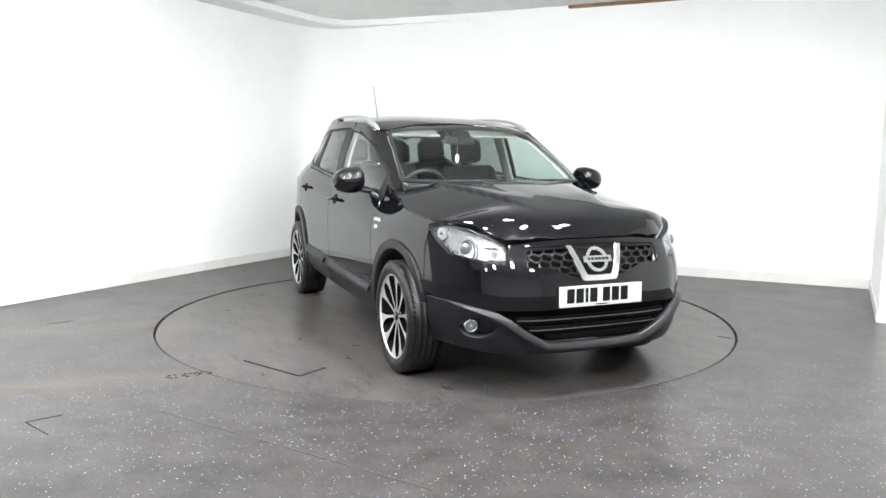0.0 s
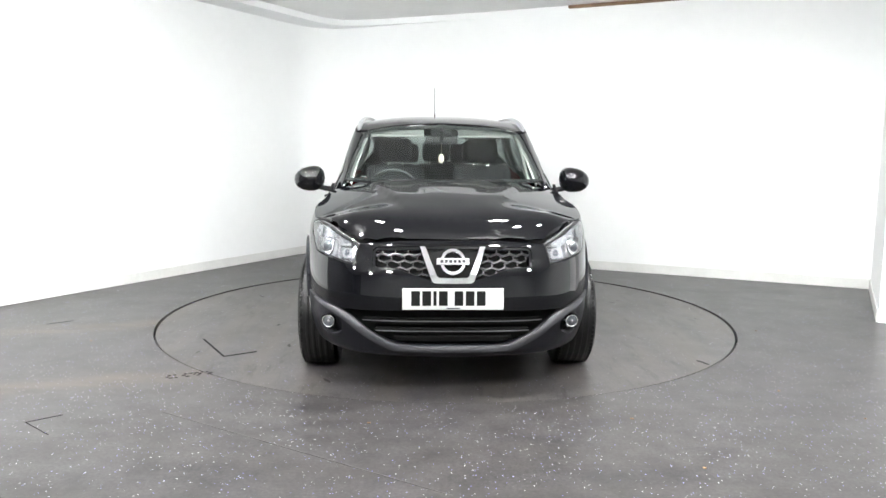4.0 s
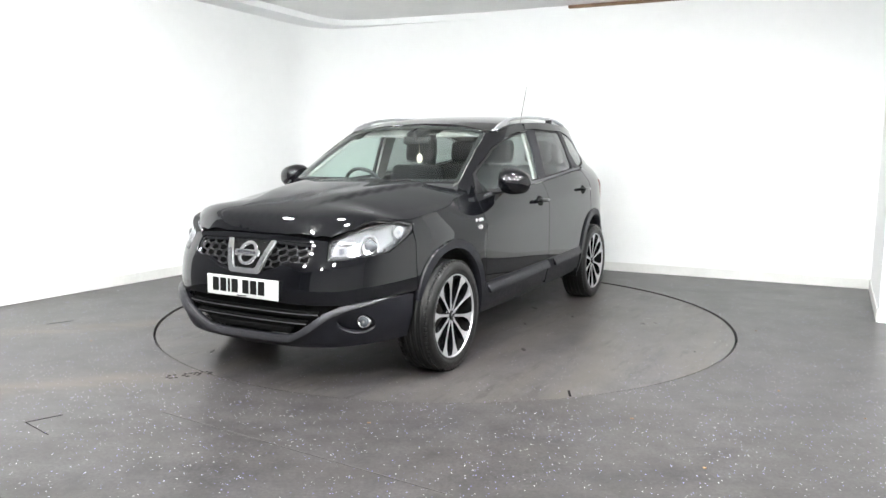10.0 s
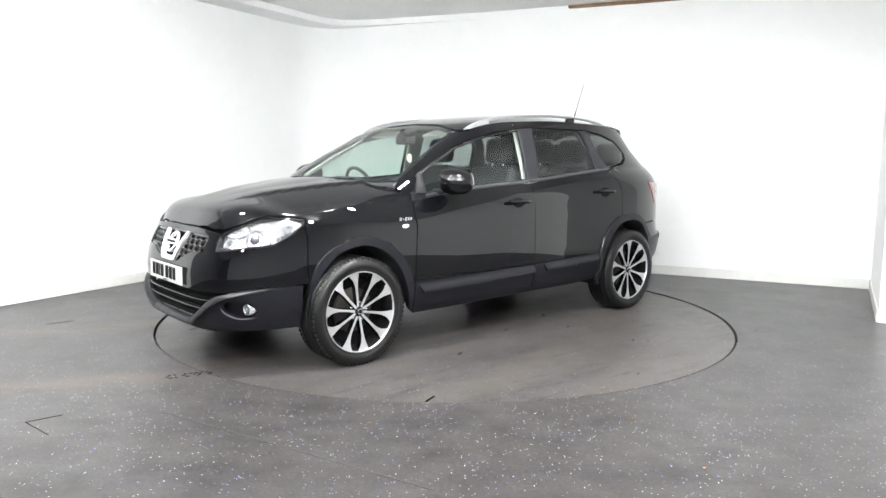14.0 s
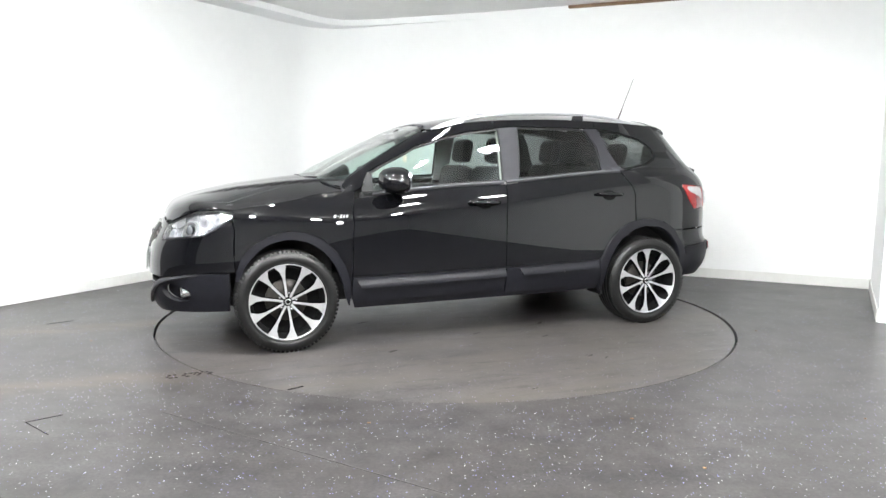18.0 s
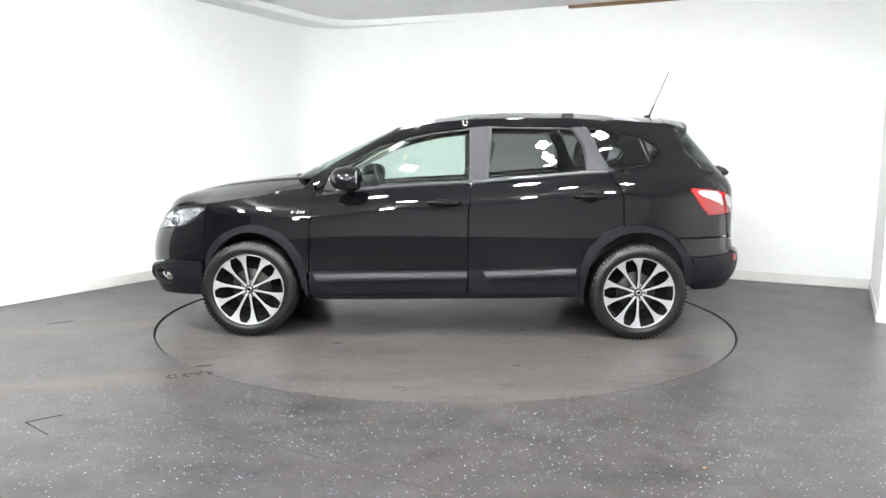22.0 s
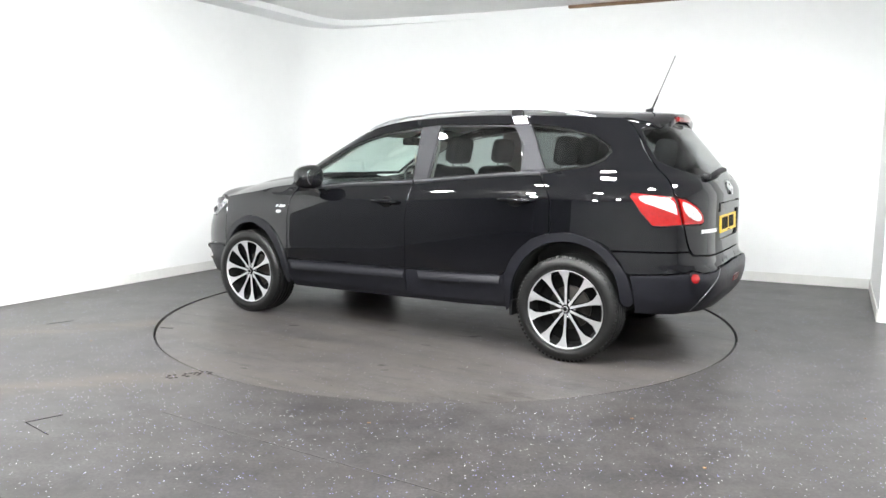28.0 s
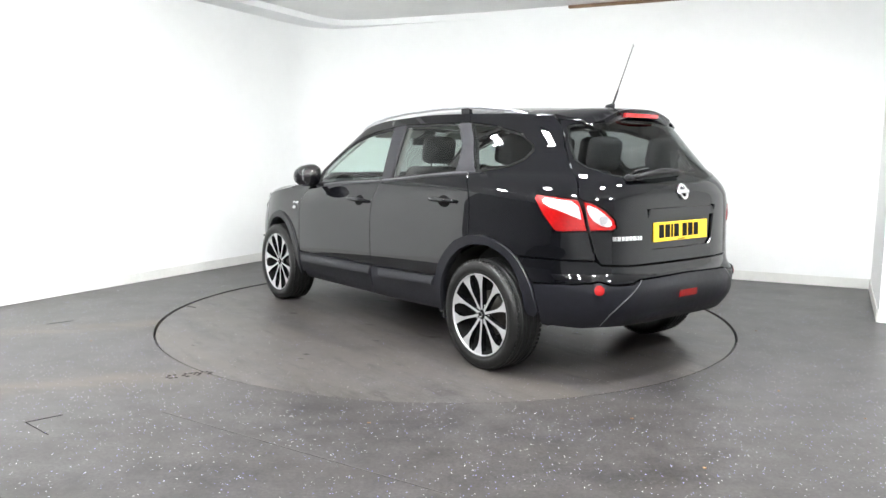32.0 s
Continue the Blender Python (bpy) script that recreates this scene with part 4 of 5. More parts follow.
    box("wiper_hub", (.05, .05, .035), Matrix.Translation((end_x(.40, 1.17, False) - .012, .41, 1.172)), BLACK, tg, .012)
    number_plate(car, False)
    # spoiler and third brake lamp
    sp = sheet("roof_spoiler", Top(lambda x, y: roof_z(x, y) + .004), across([(-1.665, 0), (-1.65, .3), (-1.605, .495), (-1.70, .49), (-1.80, .425), (-1.845, .3), (-1.855, 0)]), PAINT, car, depth=0.05, step=0.03, gap=0.001, back=True, label="gloss black roof spoiler")
    vs = []
    for y, d in ((-.16, 0), (-.08, .007), (0, .009), (.08, .007), (.16, 0)):
        for x, z in ((-1.845, 1.550), (-1.861, 1.546), (-1.861, 1.522), (-1.845, 1.518)):
            vs.append((x - d, y, z))
    fs = [(4 * i + k, 4 * i + (k + 1) % 4, 4 * i + 4 + (k + 1) % 4, 4 * i + 4 + k) for i in range(4) for k in range(4)] + [(3, 2, 1, 0), (16, 17, 18, 19)]
    mesh_part("brake_lamp", vs, fs, RED, sp, "red high-level brake lamp", smooth=False)
    # rear bumper
    up = [R(0, .684), R(.47, .687), R(.612, .695), R(.63, .715), S(-2.07, .717), S(-1.652, .714), S(-1.70, .655), S(-1.741, .59), S(-1.765, .579), S(-2.0, .592), R(.67, .602), R(.64, .613), R(.61, .600), R(.595, .592), R(.47, .597), R(.41, .615), R(0, .622)]
    sheet("rear_bumper", BODY, behind(up), PAINT, car, step=0.03, depth=0.03, label="gloss black upper rear bumper")
    low = [R(0, .618), R(.41, .611), R(.47, .593), R(.595, .588), R(.61, .596), R(.64, .609), R(.67, .598), S(-2.0, .588), S(-1.765, .575), S(-1.785, .48), S(-1.79, .34), S(-2.0, .335), R(.60, .345), R(.4, .35), R(0, .35)]
    lb = sheet("lower_bumper", BODY, behind(low), CLAD, car, lift=0.005, step=0.03, depth=0.05, label="matt dark grey lower rear bumper")
    sheet("bumper_underside", BODY, behind([R(0, .352), R(.4, .352), R(.60, .347), S(-2.0, .337), S(-1.79, .342), S(-1.80, .33), R(.5, .328), R(0, .328)]), BLACK, car, lift=-0.03, step=0.05, depth=0.04)
    for s in (1, -1):
        d = disc("reflector", BODY, R(.645, .565), .036, CLAD, lb, lift=0.012, depth=0.012, side=s, label="round red rear reflector in a grey ring")
        disc("reflector_lens", BODY, R(.645, .565), .026, RED, d, lift=0.017, depth=0.008, side=s)
        bar_on("bumper_edge", BODY, [R(.41, .609), R(.45, .575), R(.50, .53), R(.55, .475), R(.582, .43), R(.592, .36)], .0024, BELTMETAL, lb, lift=0.0075, depth=0.004, side=s, label="thin bright line along the bumper edge")
    sheet("rear_fog_lamp", BODY, behind([R(0, .528), R(.085, .526), R(.085, .488), R(0, .488)]), RED, lb, lift=0.009, depth=0.012, gap=0, step=0.03, label="red rectangular rear fog lamp")


def greenhouse(car):
    screen_half = [GF(0, 1.118), GF(.3, 1.118), GF(.55, 1.12), GF(.67, 1.122), GF(.645, 1.23), GF(.612, 1.34), GF(.578, 1.45), GF(.545, 1.472), GF(.36, 1.503), GF(0, 1.522)]
    ws = sheet("windscreen", GREEN, mirrored(screen_half), SCREENGLASS, car, lift=-0.002, depth=0.005, step=0.05, gap=0.003, label="clear green-tinted windscreen")
    ws.visible_shadow = False
    sheet("screen_seal", GREEN, mirrored(screen_half), BLACK, ws, holes=[inset(mirrored(screen_half), .02)], lift=-0.008, depth=0.008, gap=0, step=0.04)
    rail = [GF(.672, 1.118), GF(.648, 1.23), GF(.615, 1.34), GF(.583, 1.452), GS(.30, 1.462), GS(.18, 1.495), GS(-.02, 1.528), GS(-.27, 1.545), GS(-.64, 1.556), GS(-1.0, 1.55), GS(-1.0, 1.498), GS(-.826, 1.499), GS(-.327, 1.500), GS(-.181, 1.487), GS(.062, 1.457), GS(.264, 1.411), GS(.466, 1.348), GS(.688, 1.236), GS(.81, 1.168), GS(.855, 1.07), GS(.93, 1.03), GS(.99, 1.08)]
    both("roof_side", GREEN, rail, PAINT, car, step=0.03, depth=0.03, label="gloss black windscreen pillar and roof side")
    win_f = [GS(.79, 1.036), GS(.62, 1.052), GS(.38, 1.074), GS(-.184, 1.108), GS(-.184, 1.482), GS(.062, 1.453), GS(.264, 1.407), GS(.466, 1.344), GS(.688, 1.231), GS(.79, 1.172)]
    win_r = [GS(-.298, 1.120), GS(-1.02, 1.178), GS(-1.004, 1.30), GS(-.995, 1.36), GS(-.925, 1.474), GS(-.90, 1.488), GS(-.826, 1.495), GS(-.327, 1.496)]
    b_pil = [GS(-.184, 1.106), GS(-.297, 1.117), GS(-.326, 1.498), GS(-.184, 1.484)]
    c_pil = [GS(-1.022, 1.176), GS(-1.206, 1.185), GS(-1.074, 1.399), GS(-1.012, 1.497), GS(-.90, 1.493), GS(-.927, 1.474), GS(-.998, 1.36), GS(-1.006, 1.30)]
    for s in (1, -1):
        a = sheet("front_side_window", GREEN, win_f, CLEARGLASS, car, side=s, lift=-0.006, depth=0.004, step=0.06, gap=0.002, label="clear front side window")
        a.visible_shadow = False
        sheet("window_seal", GREEN, win_f, BLACK, a, side=s, holes=[inset(win_f, .011)], lift=-0.003, depth=0.012, gap=0, step=0.04)
        b = sheet("rear_side_window", GREEN, win_r, PRIVACY, car, side=s, lift=-0.006, depth=0.004, step=0.06, gap=0.002, label="dark privacy glass rear side window")
        sheet("window_seal", GREEN, win_r, BLACK, b, side=s, holes=[inset(win_r, .011)], lift=-0.003, depth=0.012, gap=0, step=0.04)
        sheet("door_pillar", GREEN, b_pil, PILLAR, car, side=s, lift=0.003, depth=0.02, step=0.04, gap=0.001, label="satin charcoal door pillar cover")
        sheet("rear_door_pillar", GREEN, c_pil, PILLAR, car, side=s, lift=0.003, depth=0.02, step=0.04, gap=0.001, label="satin charcoal slanted pillar cover")
        sheet("mirror_sail", GREEN, [GS(.86, 1.035), GS(.79, 1.036), GS(.79, 1.17), GS(.808, 1.168)], BLACK, car, side=s, lift=0.004, depth=0.02, step=0.03, gap=0.001)
        for x0, x1 in ((.79, -.18), (-.2, -1.15)):
            xs = [x0 + (x1 - x0) * i / 8 for i in range(9)]
            line = [GS(x, smooth_table(BELT, x) - .006) for x in xs]
            bar_on("belt_strip", GREEN, line, .005, BELTMETAL, car, lift=0.012, depth=0.02, side=s, label="slim dull metal belt strip")
        trim_a = [GF(.655, 1.125), GF(.63, 1.23), GF(.597, 1.34), GF(.562, 1.452), GS(.34, 1.43), GS(.466, 1.36), GS(.688, 1.248), GS(.80, 1.176)]
        sheet("pillar_trim", GREEN, trim_a, LINER, car, side=s, lift=-0.045, depth=0.012, step=0.04, gap=0, back=True, label="pale grey windscreen pillar trim")
        sheet("pillar_trim", GREEN, b_pil, LINER, car, side=s, lift=-0.035, depth=0.02, step=0.06, gap=-.008, back=True, label="pale grey door pillar trim")
        sheet("pillar_trim", GREEN, c_pil, CABIN, car, side=s, lift=-0.035, depth=0.02, step=0.06, gap=0, back=True, label="dark grey slanted pillar trim")
        mirror(car, s)
        roof_rail(car, s)
    half = [(.248, 0), (.278, .3), (.325, .48), (.335, .545)] + [(x, side_y(x, smooth_table(ROOF_EDGE, x), True) - .001) for x in (.28, .18, .08, -.02, -.15, -.27, -.45, -.64, -.85, -1.05, -1.22, -1.39, -1.5, -1.6)] + [(-1.648, .3), (-1.662, 0)]
    sheet("roof", ROOF, across(half), PAINT, car, step=0.045, depth=0.02, label="gloss black roof")
    sheet("headlining", ROOF, across([(.18, 0), (.2, .45), (-.3, .53), (-1.0, .50), (-1.5, .44), (-1.6, 0)]), LINER, car, lift=-0.035, depth=0.008, step=0.12, gap=0, back=True, label="pale grey headlining")


def roof_rail(car, s):
    path = [(.32, .622, 1.472), (.25, .622, 1.502), (.15, .618, 1.532), (0, .610, 1.563), (-.25, .602, 1.588), (-.6, .592, 1.602), (-.9, .580, 1.602), (-1.1, .566, 1.592), (-1.28, .550, 1.571), (-1.42, .536, 1.543)]
    v, f = tube([(x, s * y, z) for x, y, z in path], [.008, .015, .018, .017, .016, .016, .016, .017, .017, .008], 12, .7)
    rail = mesh_part("roof_rail", v, f, SILVER, car, "silver roof rail")
    for x, y, z in ((.18, .618, 1.502), (-1.33, .542, 1.543)):
        box("rail_foot", (.22, .026, .036), pose(x, s * y, z, 0, 15 if x > 0 else -9, 0), SILVER, rail, .015)
    box("rail_mount", (.085, .03, .05), pose(-.89, s * .578, 1.576), BLACK, rail, .006, "black centre rail mount")


def mirror(car, s):
    """Door mirror: a rounded shell on a short foot, with its glass looking back."""
    verts, faces = [], []
    n, k = 22, 14
    cx, cy, cz = .655, .945, 1.118
    for i in range(n + 1):
        t = -1 + 2 * i / n
        y = cy + t * .108
        r = max(.001, 1 - abs(t) ** 2.6) ** .5
        hx, hz = .122 * r * (1 - .2 * t), .087 * r * (1 - .16 * t)
        for j in range(k):
            a = 2 * math.pi * j / k
            c, d = math.cos(a), math.sin(a)
            x = cx + math.copysign(abs(c) ** .8, c) * hx * (1.05 if c > 0 else .75)
            verts.append((x, s * y, cz + math.copysign(abs(d) ** .8, d) * hz - .008 * t))
    for i in range(n):
        for j in range(k):
            l = (j + 1) % k
            q = (i * k + j, i * k + l, (i + 1) * k + l, (i + 1) * k + j)
            faces.append(q if s > 0 else q[::-1])
    m = mesh_part("door_mirror", verts, faces, PAINT, car, "gloss black door mirror shell")
    ring = []
    for j in range(28):
        a = 2 * math.pi * j / 28
        ring.append((cx - .064, s * (cy + .000 + .078 * math.copysign(abs(math.cos(a)) ** .7, math.cos(a))), cz + .062 * math.copysign(abs(math.sin(a)) ** .7, math.sin(a))))
    mesh_part("mirror_glass", ring + [(x + .012, y, z) for x, y, z in ring], [tuple(range(28)), *[(i, (i + 1) % 28, 28 + (i + 1) % 28, 28 + i) for i in range(28)]], MIRRORGLASS, m, "mirror glass", smooth=False)
    v, f = tube([(.69, s * .74, 1.045), (.68, s * .80, 1.045), (.665, s * .86, 1.055), (.66, s * .90, 1.07)], [.03, .028, .026, .03], 12, .7)
    mesh_part("mirror_foot", v, f, BLACK, m, "black mirror foot")


def wheel_parts(car):
    """One road wheel, its face looking along +y from the middle of the tyre."""
    prof = [(.238, -.100), (.245, -.108), (.290, -.113), (.318, -.107), (.331, -.088), (.335, -.06), (.336, 0), (.335, .06), (.331, .088), (.318, .107), (.290, .113), (.268, .111), (.266, .1085), (.262, .1105), (.256, .109), (.250, .101), (.236, 0)]
    v, f = lathe([(.238, -.10), (.232, -.098), (.222, -.08), (.215, 0), (.228, .075), (.240, .090), (.246, .098), (.250, .102), (.249, .094), (.240, .06), (.23, 0), (.236, -.08)], 60, close=True)
    wheel = mesh_part("wheel", v, f, DEEP, car, "ten-spoke black and machined alloy wheel")
    v, f = lathe(prof, 72, close=True)
    tyre = mesh_part("tyre", v, f, RUBBER, wheel, "black road tyre")
    # tread: circumferential ribs and shoulder blocks
    pieces = []
    for y0 in (-.052, -.018, .018, .052):
        pieces.append(lathe([(.333, y0 - .012), (.3375, y0 - .010), (.3375, y0 + .010), (.333, y0 + .012)], 72))
    mesh_part("tread", *joined(pieces), RUBBER, tyre)
    blocks = bmesh.new()
    for i in range(72):
        a = 2 * math.pi * i / 72
        for y in (-.082, .082):
            m = Matrix.Rotation(-a, 4, "Y") @ Matrix.Translation((.3255, y, 0)) @ Matrix.Rotation(math.copysign(.35, -y), 4, "Z")
            bmesh.ops.create_cube(blocks, size=1.0, matrix=m @ Matrix.Diagonal((.014, .032, .018, 1)))
    tagged(part("tread_rubber", blocks, RUBBER, tyre), "small tread blocks on the tyre shoulder", kind="stuff")
    # rim lip and the dark dish
    v, f = lathe([(.249, .096), (.252, .103), (.250, .107), (.246, .105), (.244, .096)], 72)
    mesh_part("rim_lip", v, f, MACHINED, wheel, "thin machined rim lip")
    v, f = lathe([(.228, .02), (.12, -.01), (.05, .0), (.0001, .0)], 48)
    mesh_part("dish", v, f, DEEP, wheel)
    v, f = lathe([(.0001, .012), (.135, .012), (.138, .008), (.138, -.004), (.0001, -.004)], 48)
    mesh_part("brake_disc", v, f, DISC, wheel, "worn steel brake disc")
    # spokes: a machined face on a gloss black body, flaring towards the rim in pairs
    for i in range(10):
        side_ = 1 if i % 2 else -1
        a = 2 * math.pi * (i // 2) / 5 + side_ * radians(17.5)
        d, t = Vector((math.cos(a), 0, math.sin(a))), Vector((-math.sin(a), 0, math.cos(a))) * side_
        rows = [(.030, .007, .009), (.045, .0075, .009), (.08, .0072, .0072), (.12, .0078, .0074), (.155, .009, .0084), (.178, .0115, .014), (.202, .015, .021), (.218, .019, .033), (.232, .023, .046), (.248, .025, .052)]
        face, back = [], []
        for r, away, towards in rows:
            y = .080 + .016 * (r / .234) ** 1.5
            lo, hi = (-towards, away) if side_ > 0 else (away, -towards)
            face += [d * r + t * lo + Vector((0, y, 0)), d * r + t * hi + Vector((0, y, 0))]
            lo, hi = lo + math.copysign(.004, lo), hi + math.copysign(.004, hi)
            back += [d * r + t * lo + Vector((0, y - .035, 0)), d * r + t * hi + Vector((0, y - .035, 0))]
        n = len(rows)
        quads = [(2 * j, 2 * j + 2, 2 * j + 3, 2 * j + 1) for j in range(n - 1)]
        sp = mesh_part("spoke", [v - Vector((0, .0012, 0)) for v in face] + back,
                       quads + [(2 * j, 2 * n + 2 * j, 2 * n + 2 * j + 2, 2 * j + 2) for j in range(n - 1)] + [(2 * j + 1, 2 * j + 3, 2 * n + 2 * j + 3, 2 * n + 2 * j + 1) for j in range(n - 1)], GLOSSBLACK, wheel, smooth=False)
        mesh_part("spoke_face", face + [v - Vector((0, .003, 0)) for v in face], quads + [(2 * j, 2 * n + 2 * j, 2 * n + 2 * j + 2, 2 * j + 2) for j in range(n - 1)] + [(2 * j + 1, 2 * j + 3, 2 * n + 2 * j + 3, 2 * n + 2 * j + 1) for j in range(n - 1)], MACHINED, wheel, smooth=False)
    v, f = lathe([(.0001, .092), (.020, .091), (.027, .088), (.030, .080), (.034, .060)], 32)
    cap = mesh_part("hub_cap", v, f, GLOSSBLACK, wheel, "small dark hub cap with a bright ring")
    v, f = lathe([(.013, .0925), (.0165, .0945), (.020, .0925)], 32)
    mesh_part("cap_ring", v, f, CHROME, wheel)
    for i in range(5):
        a = 2 * math.pi * (i + .5) / 5
        v, f = lathe([(.0001, .078), (.007, .078), (.009, .074), (.009, .050)], 10)
        mesh_part("wheel_bolt", [(x + .056 * math.cos(a), y, z + .056 * math.sin(a)) for x, y, z in v], f, CHROME, wheel)
    return wheel


def cabin(car):
    """What shows through the windows."""
    box("engine_bay", (.98, 1.16, .56), Matrix.Translation((1.52, 0, .60)), UNDER, car, .03)
    box("floor_pan", (3.5, 1.10, .20), Matrix.Translation((0.1, 0, .36)), UNDER, car, .03)
    box("boot_tub", (.72, 1.10, .40), Matrix.Translation((-1.70, 0, .62)), UNDER, car, .03)
    box("exhaust_box", (.28, .50, .10), Matrix.Translation((-1.86, .05, .335)), UNDER, car, .04)
    for s in (1, -1):
        box("door_card", (1.85, .05, .62), Matrix.Translation((-.05, s * .70, .73)), CABIN, car, .02)
        box("side_trim", (.95, .06, .62), Matrix.Translation((-1.55, s * .60, .80)), CABIN, car, .03)
        box("mud_flap", (.02, .2, .1), Matrix.Translation((-.99, s * .74, .29)), BLACK, car, .004)
    dash = bmesh.new()
    slab(dash, (.42, 1.30, .30), pose(.86, 0, .93, 0, 6, 0), .07, 4)
    slab(dash, (.20, .42, .10), pose(.70, -.36, 1.06, 0, 8, 0), .045, 4)
    slab(dash, (.24, .30, .12), pose(.74, .02, 1.02, 0, 8, 0), .04, 3)
    part("dashboard", dash, CABIN, car, "dark grey plastic dashboard", True)
    v, f = lathe([(.178 + .014 * math.cos(a), .014 * math.sin(a)) for a in [2 * math.pi * i / 10 for i in range(10)]], 40, "x", close=True)
    m = pose(.53, -.36, 1.02, 0, 24, 0)
    wheel = mesh_part("steering_wheel", moved(v, m), f, CABIN, car, "black steering wheel")
    box("wheel_boss", (.05, .16, .12), m, CABIN, wheel, .03, smooth=True)
    for a in (0, 150, 210):
        box("wheel_spoke", (.02, .12, .03), m @ pose(0, .11 * math.cos(radians(a)), .11 * math.sin(radians(a)), a), CABIN, wheel, .008)
    for y in (.36, -.36):
        seat(car, 0.0, y)
    for y in (.38, 0, -.38):
        seat(car, -.86, y, .20)
    for y in (.28, -.28):
        seat(car, -1.50, y, .18, low=.02)
    # overhead
    box("rear_view_mirror", (.03, .24, .065), pose(.36, 0, 1.40, 0, -8, 0), BLACK, car, .015, "black rear-view mirror", True)
    box("mirror_stalk", (.05, .03, .10), pose(.375, 0, 1.435, 0, 30, 0), BLACK, car, .01)
    box("sensor_pod", (.10, .16, .03), pose(.345, 0, 1.455, 0, 24, 0), BLACK, car, .012)
    for s in (1, -1):
        box("sun_visor", (.14, .40, .018), pose(.24, s * .33, 1.452, 0, 20, 0), LINER, car, .007, "pale sun visor")
    v, f = tube([(.33, 0, 1.385), (.325, 0, 1.33), (.322, 0, 1.285)], [.0016] * 3, 6)
    hang = mesh_part("air_freshener", v, f, FRESH, car, "small round air freshener on a cord")
    v, f = lathe([(.0001, .005), (.026, .004), (.029, 0), (.026, -.004), (.0001, -.005)], 24, "x")
    mesh_part("card_disc", moved(v, pose(.322, 0, 1.262, 0, 0, 25) @ Matrix.Diagonal((1, .8, 1.25, 1))), f, FRESH, hang, "cream oval card")
    # aerial
    v, f = tube([(-1.60, 0, 1.595), (-1.625, 0, 1.605), (-1.64, 0, 1.615)], [.035, .028, .012], 12, .6)
    aerial = mesh_part("aerial", v, f, BLACK, car, "long whip aerial on the roof")
    v, f = tube([(-1.63, 0, 1.61), (-1.668, 0, 1.70)], [.0065, .0055], 8)
    mesh_part("aerial_base", v, f, BLACK, aerial)
    v, f = tube([(-1.667, 0, 1.70), (-1.775, 0, 1.965)], [.003, .0022], 6)
    mesh_part("aerial_rod", v, f, PILLAR, aerial)


def seat(car, x, y, half=.24, low=0.0):
    bm = bmesh.new()
    slab(bm, (.48, 2 * half, .18), pose(x + .10, y, .60 - low, 0, -6, 0), .06, 3)
    slab(bm, (.16, 2 * half, .62), pose(x - .20, y, .90 - low, 0, -14, 0), .06, 3)
    s = part("seat", bm, CLOTH, car, "charcoal cloth seat", True)
    box("headrest", (.11, min(.27, 1.3 * half), .20), pose(x - .31, y, 1.325 - low, 0, -10, 0), CLOTH, s, .045, smooth=True)
    posts = bmesh.new()
    for d in (-.06, .06):
        slab(posts, (.012, .012, .14), pose(x - .29, y + d, 1.21 - low, 0, -10, 0), .003)
    part("headrest_posts", posts, CHROME, s)


def build_car():
    car = tagged(new("car"), "black seven-seat crossover car with roof rails, parked on the turntable", "car")
    front_end(car)
    bonnet_and_wings(car)
    arch_trims(car)
    doors(car)
    quarter_and_tail(car)
    greenhouse(car)
    cabin(car)
    w = wheel_parts(car)
    spots = [(WHEEL_X, TRACK, WHEEL_Z, 0), (-WHEEL_X, TRACK, WHEEL_Z, 0), (WHEEL_X, -TRACK, WHEEL_Z, 180), (-WHEEL_X, -TRACK, WHEEL_Z, 180)]
    turn = (8, 0, 30, 50)
    for i, (x, y, z, rz) in enumerate(spots):
        m = pose(x, y, z, 0, 0, rz) @ Matrix.Rotation(radians(turn[i]), 4, "Y")
        if i:
            copy_thing(w, LEAN.inverted() @ m)
        else:
            first = LEAN.inverted() @ m
    w.matrix_basis = first
    return car


LEAN = pose(0, 0, 0)
WHEEL_X, TRACK, WHEEL_Z = 1.3825, .772, .331
car = build_car()

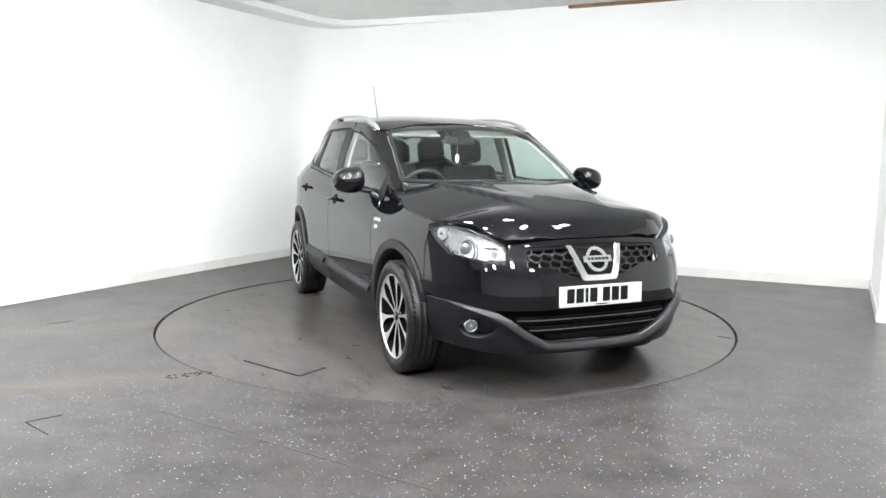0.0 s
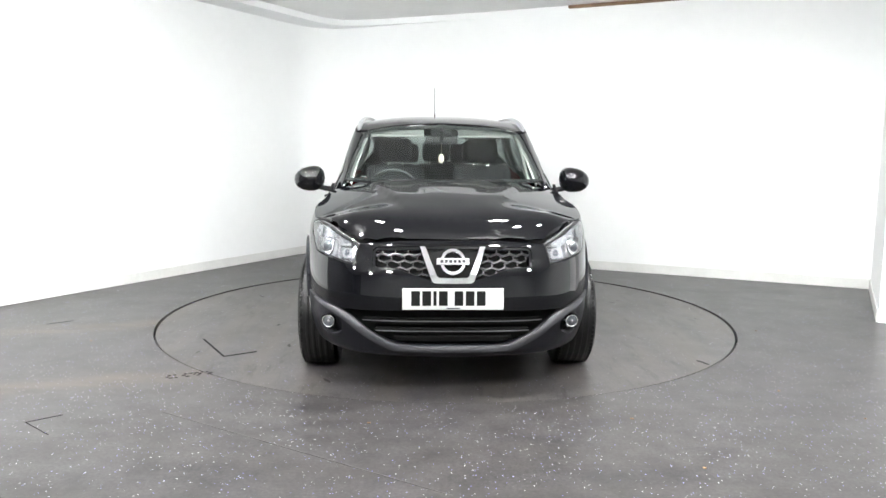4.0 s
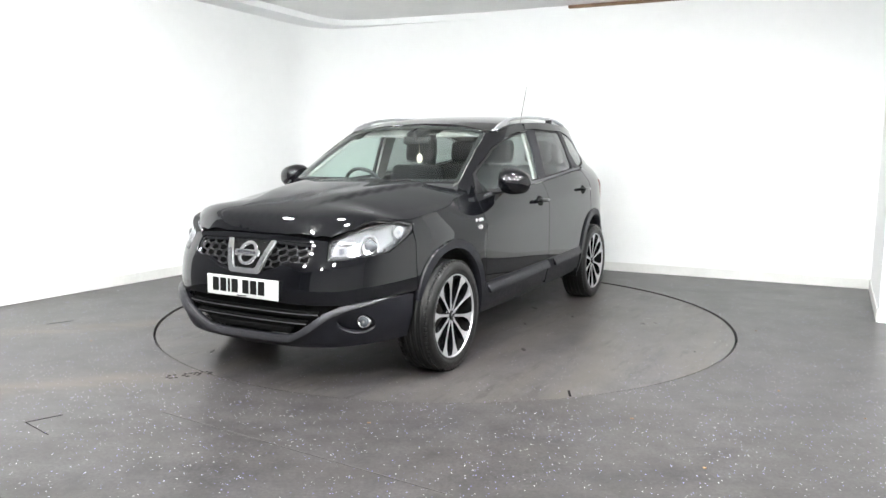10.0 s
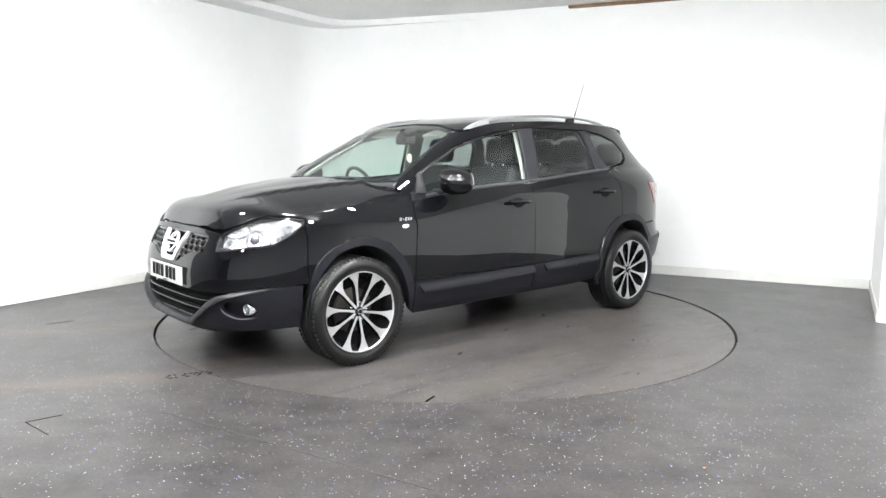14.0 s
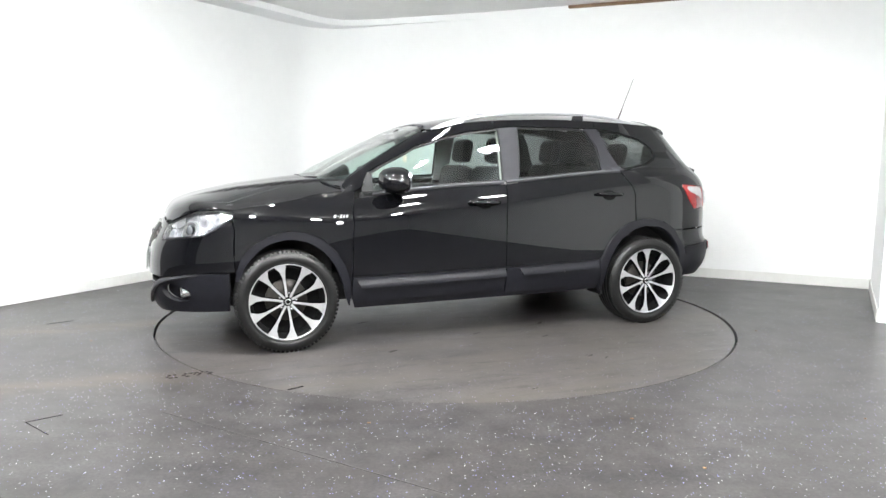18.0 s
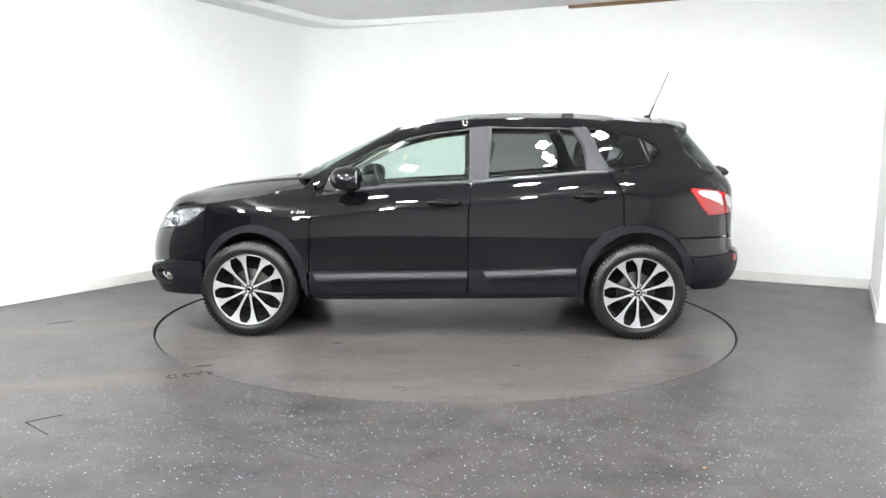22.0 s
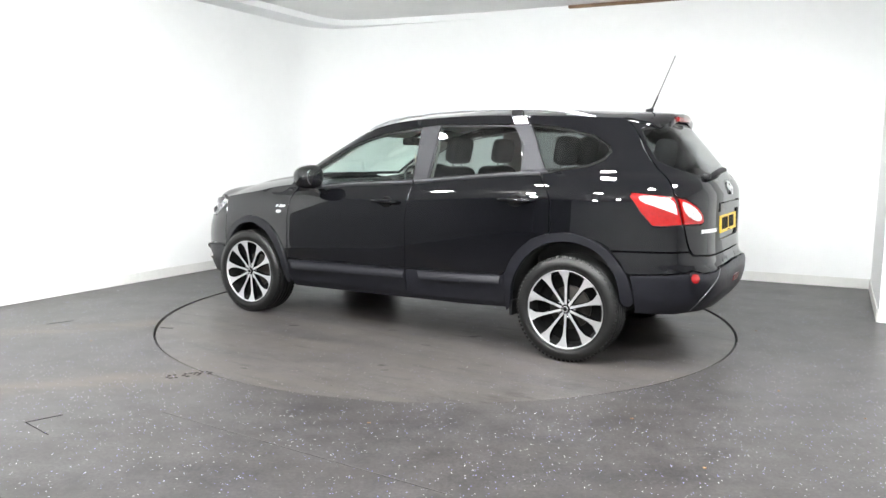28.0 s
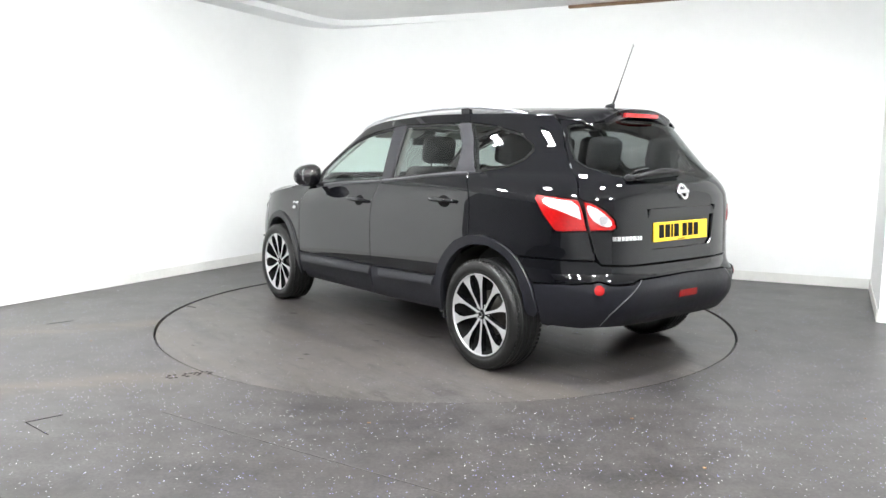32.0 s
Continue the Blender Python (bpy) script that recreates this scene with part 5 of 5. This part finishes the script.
# ---- turntable, lights, floor marks ----
def build_turntable():
    table = tagged(new("turntable"), "round grey motor turntable flush with the floor", "turntable")
    n = 128
    r = RIM - 0.014
    ring = [(math.cos(2 * math.pi * i / n), math.sin(2 * math.pi * i / n)) for i in range(n)]
    verts = [(x * (r - .004), y * (r - .004), -.001) for x, y in ring] + [(x * r, y * r, -.006) for x, y in ring] + [(x * r, y * r, -.05) for x, y in ring] + [(0, 0, -.001)]
    faces = [(3 * n, i, (i + 1) % n) for i in range(n)]
    faces += [(i, n + i, n + (i + 1) % n, (i + 1) % n) for i in range(n)] + [(n + i, 2 * n + i, 2 * n + (i + 1) % n, n + (i + 1) % n) for i in range(n)]
    mesh_part("deck", verts, faces, TABLETOP, table, "scuffed grey vinyl deck", smooth=False)
    for line in ([(.841, -1.731), (1.296, -1.475), (1.179, -1.29)], [(1.425, 1.56), (1.515, 1.6)]):
        for (x0, y0), (x1, y1) in zip(line, line[1:]):
            d = Vector((x1 - x0, y1 - y0, 0))
            m = Matrix.Translation(((x0 + x1) / 2, (y0 + y1) / 2, -.0005)) @ pose(0, 0, 0, 0, 0, math.degrees(math.atan2(d.y, d.x)))
            box("hatch_seam", (d.length, .013, .003), m, INK, table, 0, "dark seam of a floor hatch")
    # rubbed-in scuffs of dirt and rubber on the deck
    dice = random.Random(5)
    verts, faces = [], []
    for _ in range(34):
        a, q = dice.uniform(0, 2 * math.pi), 2.1 * math.sqrt(dice.uniform(.08, 1))
        cx, cy, turn, size = q * math.cos(a), q * math.sin(a), dice.gauss(.3, .35), dice.uniform(.006, .024) * dice.choice((.6, 1, 1.3))
        o = len(verts)
        for k in range(9):
            b = 2 * math.pi * k / 9
            u, w = size * 2.4 * math.cos(b) * dice.uniform(.55, 1.2), size * .7 * math.sin(b) * dice.uniform(.4, 1.3)
            verts.append((cx + u * math.cos(turn) - w * math.sin(turn), cy + u * math.sin(turn) + w * math.cos(turn), .0006))
        faces.append(tuple(range(o, o + 9)))
    tagged(mesh_part("scuff", verts, faces, SCUFF, table, smooth=False), "dark rubbed scuffs on the turntable deck", kind="stuff")
    return table


def light_panel():
    p = tagged(new("ceiling_light"), "square white light panel under the ceiling, switched on; tipped ones are added fill", "ceiling light", group="ceiling light panels")
    w = .26
    bm = bmesh.new()
    for sx, sy, lx, ly in ((0, 1, w, .02), (0, -1, w, .02), (1, 0, .02, w - .04), (-1, 0, .02, w - .04)):
        slab(bm, (lx, ly, .022), Matrix.Translation((sx * (w - .02) / 2, sy * (w - .02) / 2, -.011)), .004)
    part("frame", bm, FRAMEPAINT, p, "white metal frame")
    box("diffuser", (w - .04, w - .04, .008), Matrix.Translation((0, 0, -.012)), GLOW, p, 0, "glowing white diffuser")
    box("housing", (w - .005, w - .005, .03), Matrix.Translation((0, 0, .0145)), FRAMEPAINT, p, .006, "white metal housing")
    return p


def hang_light(x, y, tilt):
    """Matrix of a panel: flat under the ceiling, or tipped as added fill for the far corner."""
    if not tilt:
        return pose(x, y, CEILING - .028, 0, 0, AXIS)
    level = Vector((CORNER.x + .9 - x, CORNER.y - y, 0)).normalized()
    d = (level * math.sin(radians(tilt)) - Vector((0, 0, 1)) * math.cos(radians(tilt))).normalized()
    return Matrix.Translation((x, y, CEILING - .18)) @ (-d).to_track_quat("Z", "X").to_matrix().to_4x4()


table = build_turntable()
first_panel = light_panel()
AXIS = math.degrees(math.atan2(OVER.y, OVER.x))
# panels tipped by 60 are unseen fill, added to brighten the far corner
spots = [(1.2, -2.8, 0), (-.6, -3.5, 0), (.6, -1.7, 0), (-.9, -2.1, 0), (-2.4, -1.4, 0), (2.1, -2.3, 0), (-2.5, -3.4, 60),
         (.9, -5.0, 60), (-1.0, -5.6, 60), (-3.8, -4.6, 60), (2.4, -4.9, 60), (-2.6, -6.3, 60)]
for i, (x, y, tilt) in enumerate(spots):
    m = hang_light(x, y, tilt)
    if tilt:
        tagged(box("fill_bracket", (.03, .03, .17), pose(x, y, CEILING - .085), FRAMEPAINT, None, .004), "added white bracket holding a tipped fill panel", "bracket", group="light brackets")
    if i:
        copy_thing(first_panel, m)
    else:
        first_panel.matrix_basis = m

# floor marks: the scribed corner, a short seam and scuffs on the left
for line in ([(-1.888, -2.467), (-2.012, -2.572), (-1.82, -2.727)], [(-3.005, -.523), (-2.865, -.402)]):
    bm = bmesh.new()
    for (x0, y0), (x1, y1) in zip(line, line[1:]):
        d = Vector((x1 - x0, y1 - y0, 0))
        slab(bm, (d.length, .0028, .003), Matrix.Translation(((x0 + x1) / 2, (y0 + y1) / 2, .0005)) @ pose(0, 0, 0, 0, 0, math.degrees(math.atan2(d.y, d.x))))
    tagged(part("floor_seam", bm, INK), "thin dark seam cut in the floor", "floor seam", kind="structure")
# welded joint between two floor sheets
bm = bmesh.new()
d = Vector((1.45, -.893, 0))
slab(bm, (d.length, .007, .002), Matrix.Translation((-.69, -2.856, .0004)) @ pose(0, 0, 0, 0, 0, math.degrees(math.atan2(d.y, d.x))))
tagged(part("floor_joint", bm, WELD), "pale welded joint between two vinyl sheets", "floor joint", kind="structure")
# board along the ceiling edge
a, b = CORNER + OVER * 3.31, CORNER + OVER * 5.3
d = b - a
m = Matrix.Translation(((a.x + b.x) / 2, (a.y + b.y) / 2 - .02, CEILING - .02)) @ pose(0, 0, 0, 0, 0, AXIS)
tagged(box("ceiling_board", (d.length, .05, .032), m, WOOD, None, .004), "bare brown board along the ceiling edge", "board", kind="structure")

# dotted tyre print and small specks of grit on the floor
bm = bmesh.new()
for i in range(9):
    for j in range(3):
        if random.random() < 0.8:
            slab(bm, (random.uniform(.012, .028), .009, .002), pose(-1.607 + .0275 * i, -1.831 + .0127 * i + .03 * j - .03, .0012, 0, 0, 25 + random.uniform(-8, 8)))
tagged(part("tyre_print", bm, INK), "dotted black tyre print on the floor", "tyre print", kind="stuff")
bm = bmesh.new()
for x, y in ((1.09, -3.03), (2.33, -.55), (1.86, -1.99), (2.1, -2.42), (2.65, -1.79), (-.365, -2.54), (.93, -2.45), (-2.44, -1.01)):
    slab(bm, (random.uniform(.008, .02), random.uniform(.006, .012), .004), pose(x, y, .002, 0, 0, random.uniform(0, 180)), .001)
tagged(part("grit", bm, WOOD), "scattered specks of grit on the floor", "grit", kind="stuff")

# ---- what moves: the deck turns at an even pace and carries the car ----
def motions():
    rows_table, rows_car = [], []
    for t in range(0, 33, 2):
        a = START_TURN + TURN_RATE * t
        spin = pose(0, 0, 0, 0, 0, a)
        rows_table.append((float(t), pose(0, 0, -.005) @ spin))
        rows_car.append((float(t), spin @ CAR_ON_TABLE))
    walk(table, rows_table)
    walk(car, rows_car)


START_TURN, TURN_RATE = -67.037, -5.1473
CAR_ON_TABLE = pose(0.010, -0.053, 0.0) @ LEAN
motions()
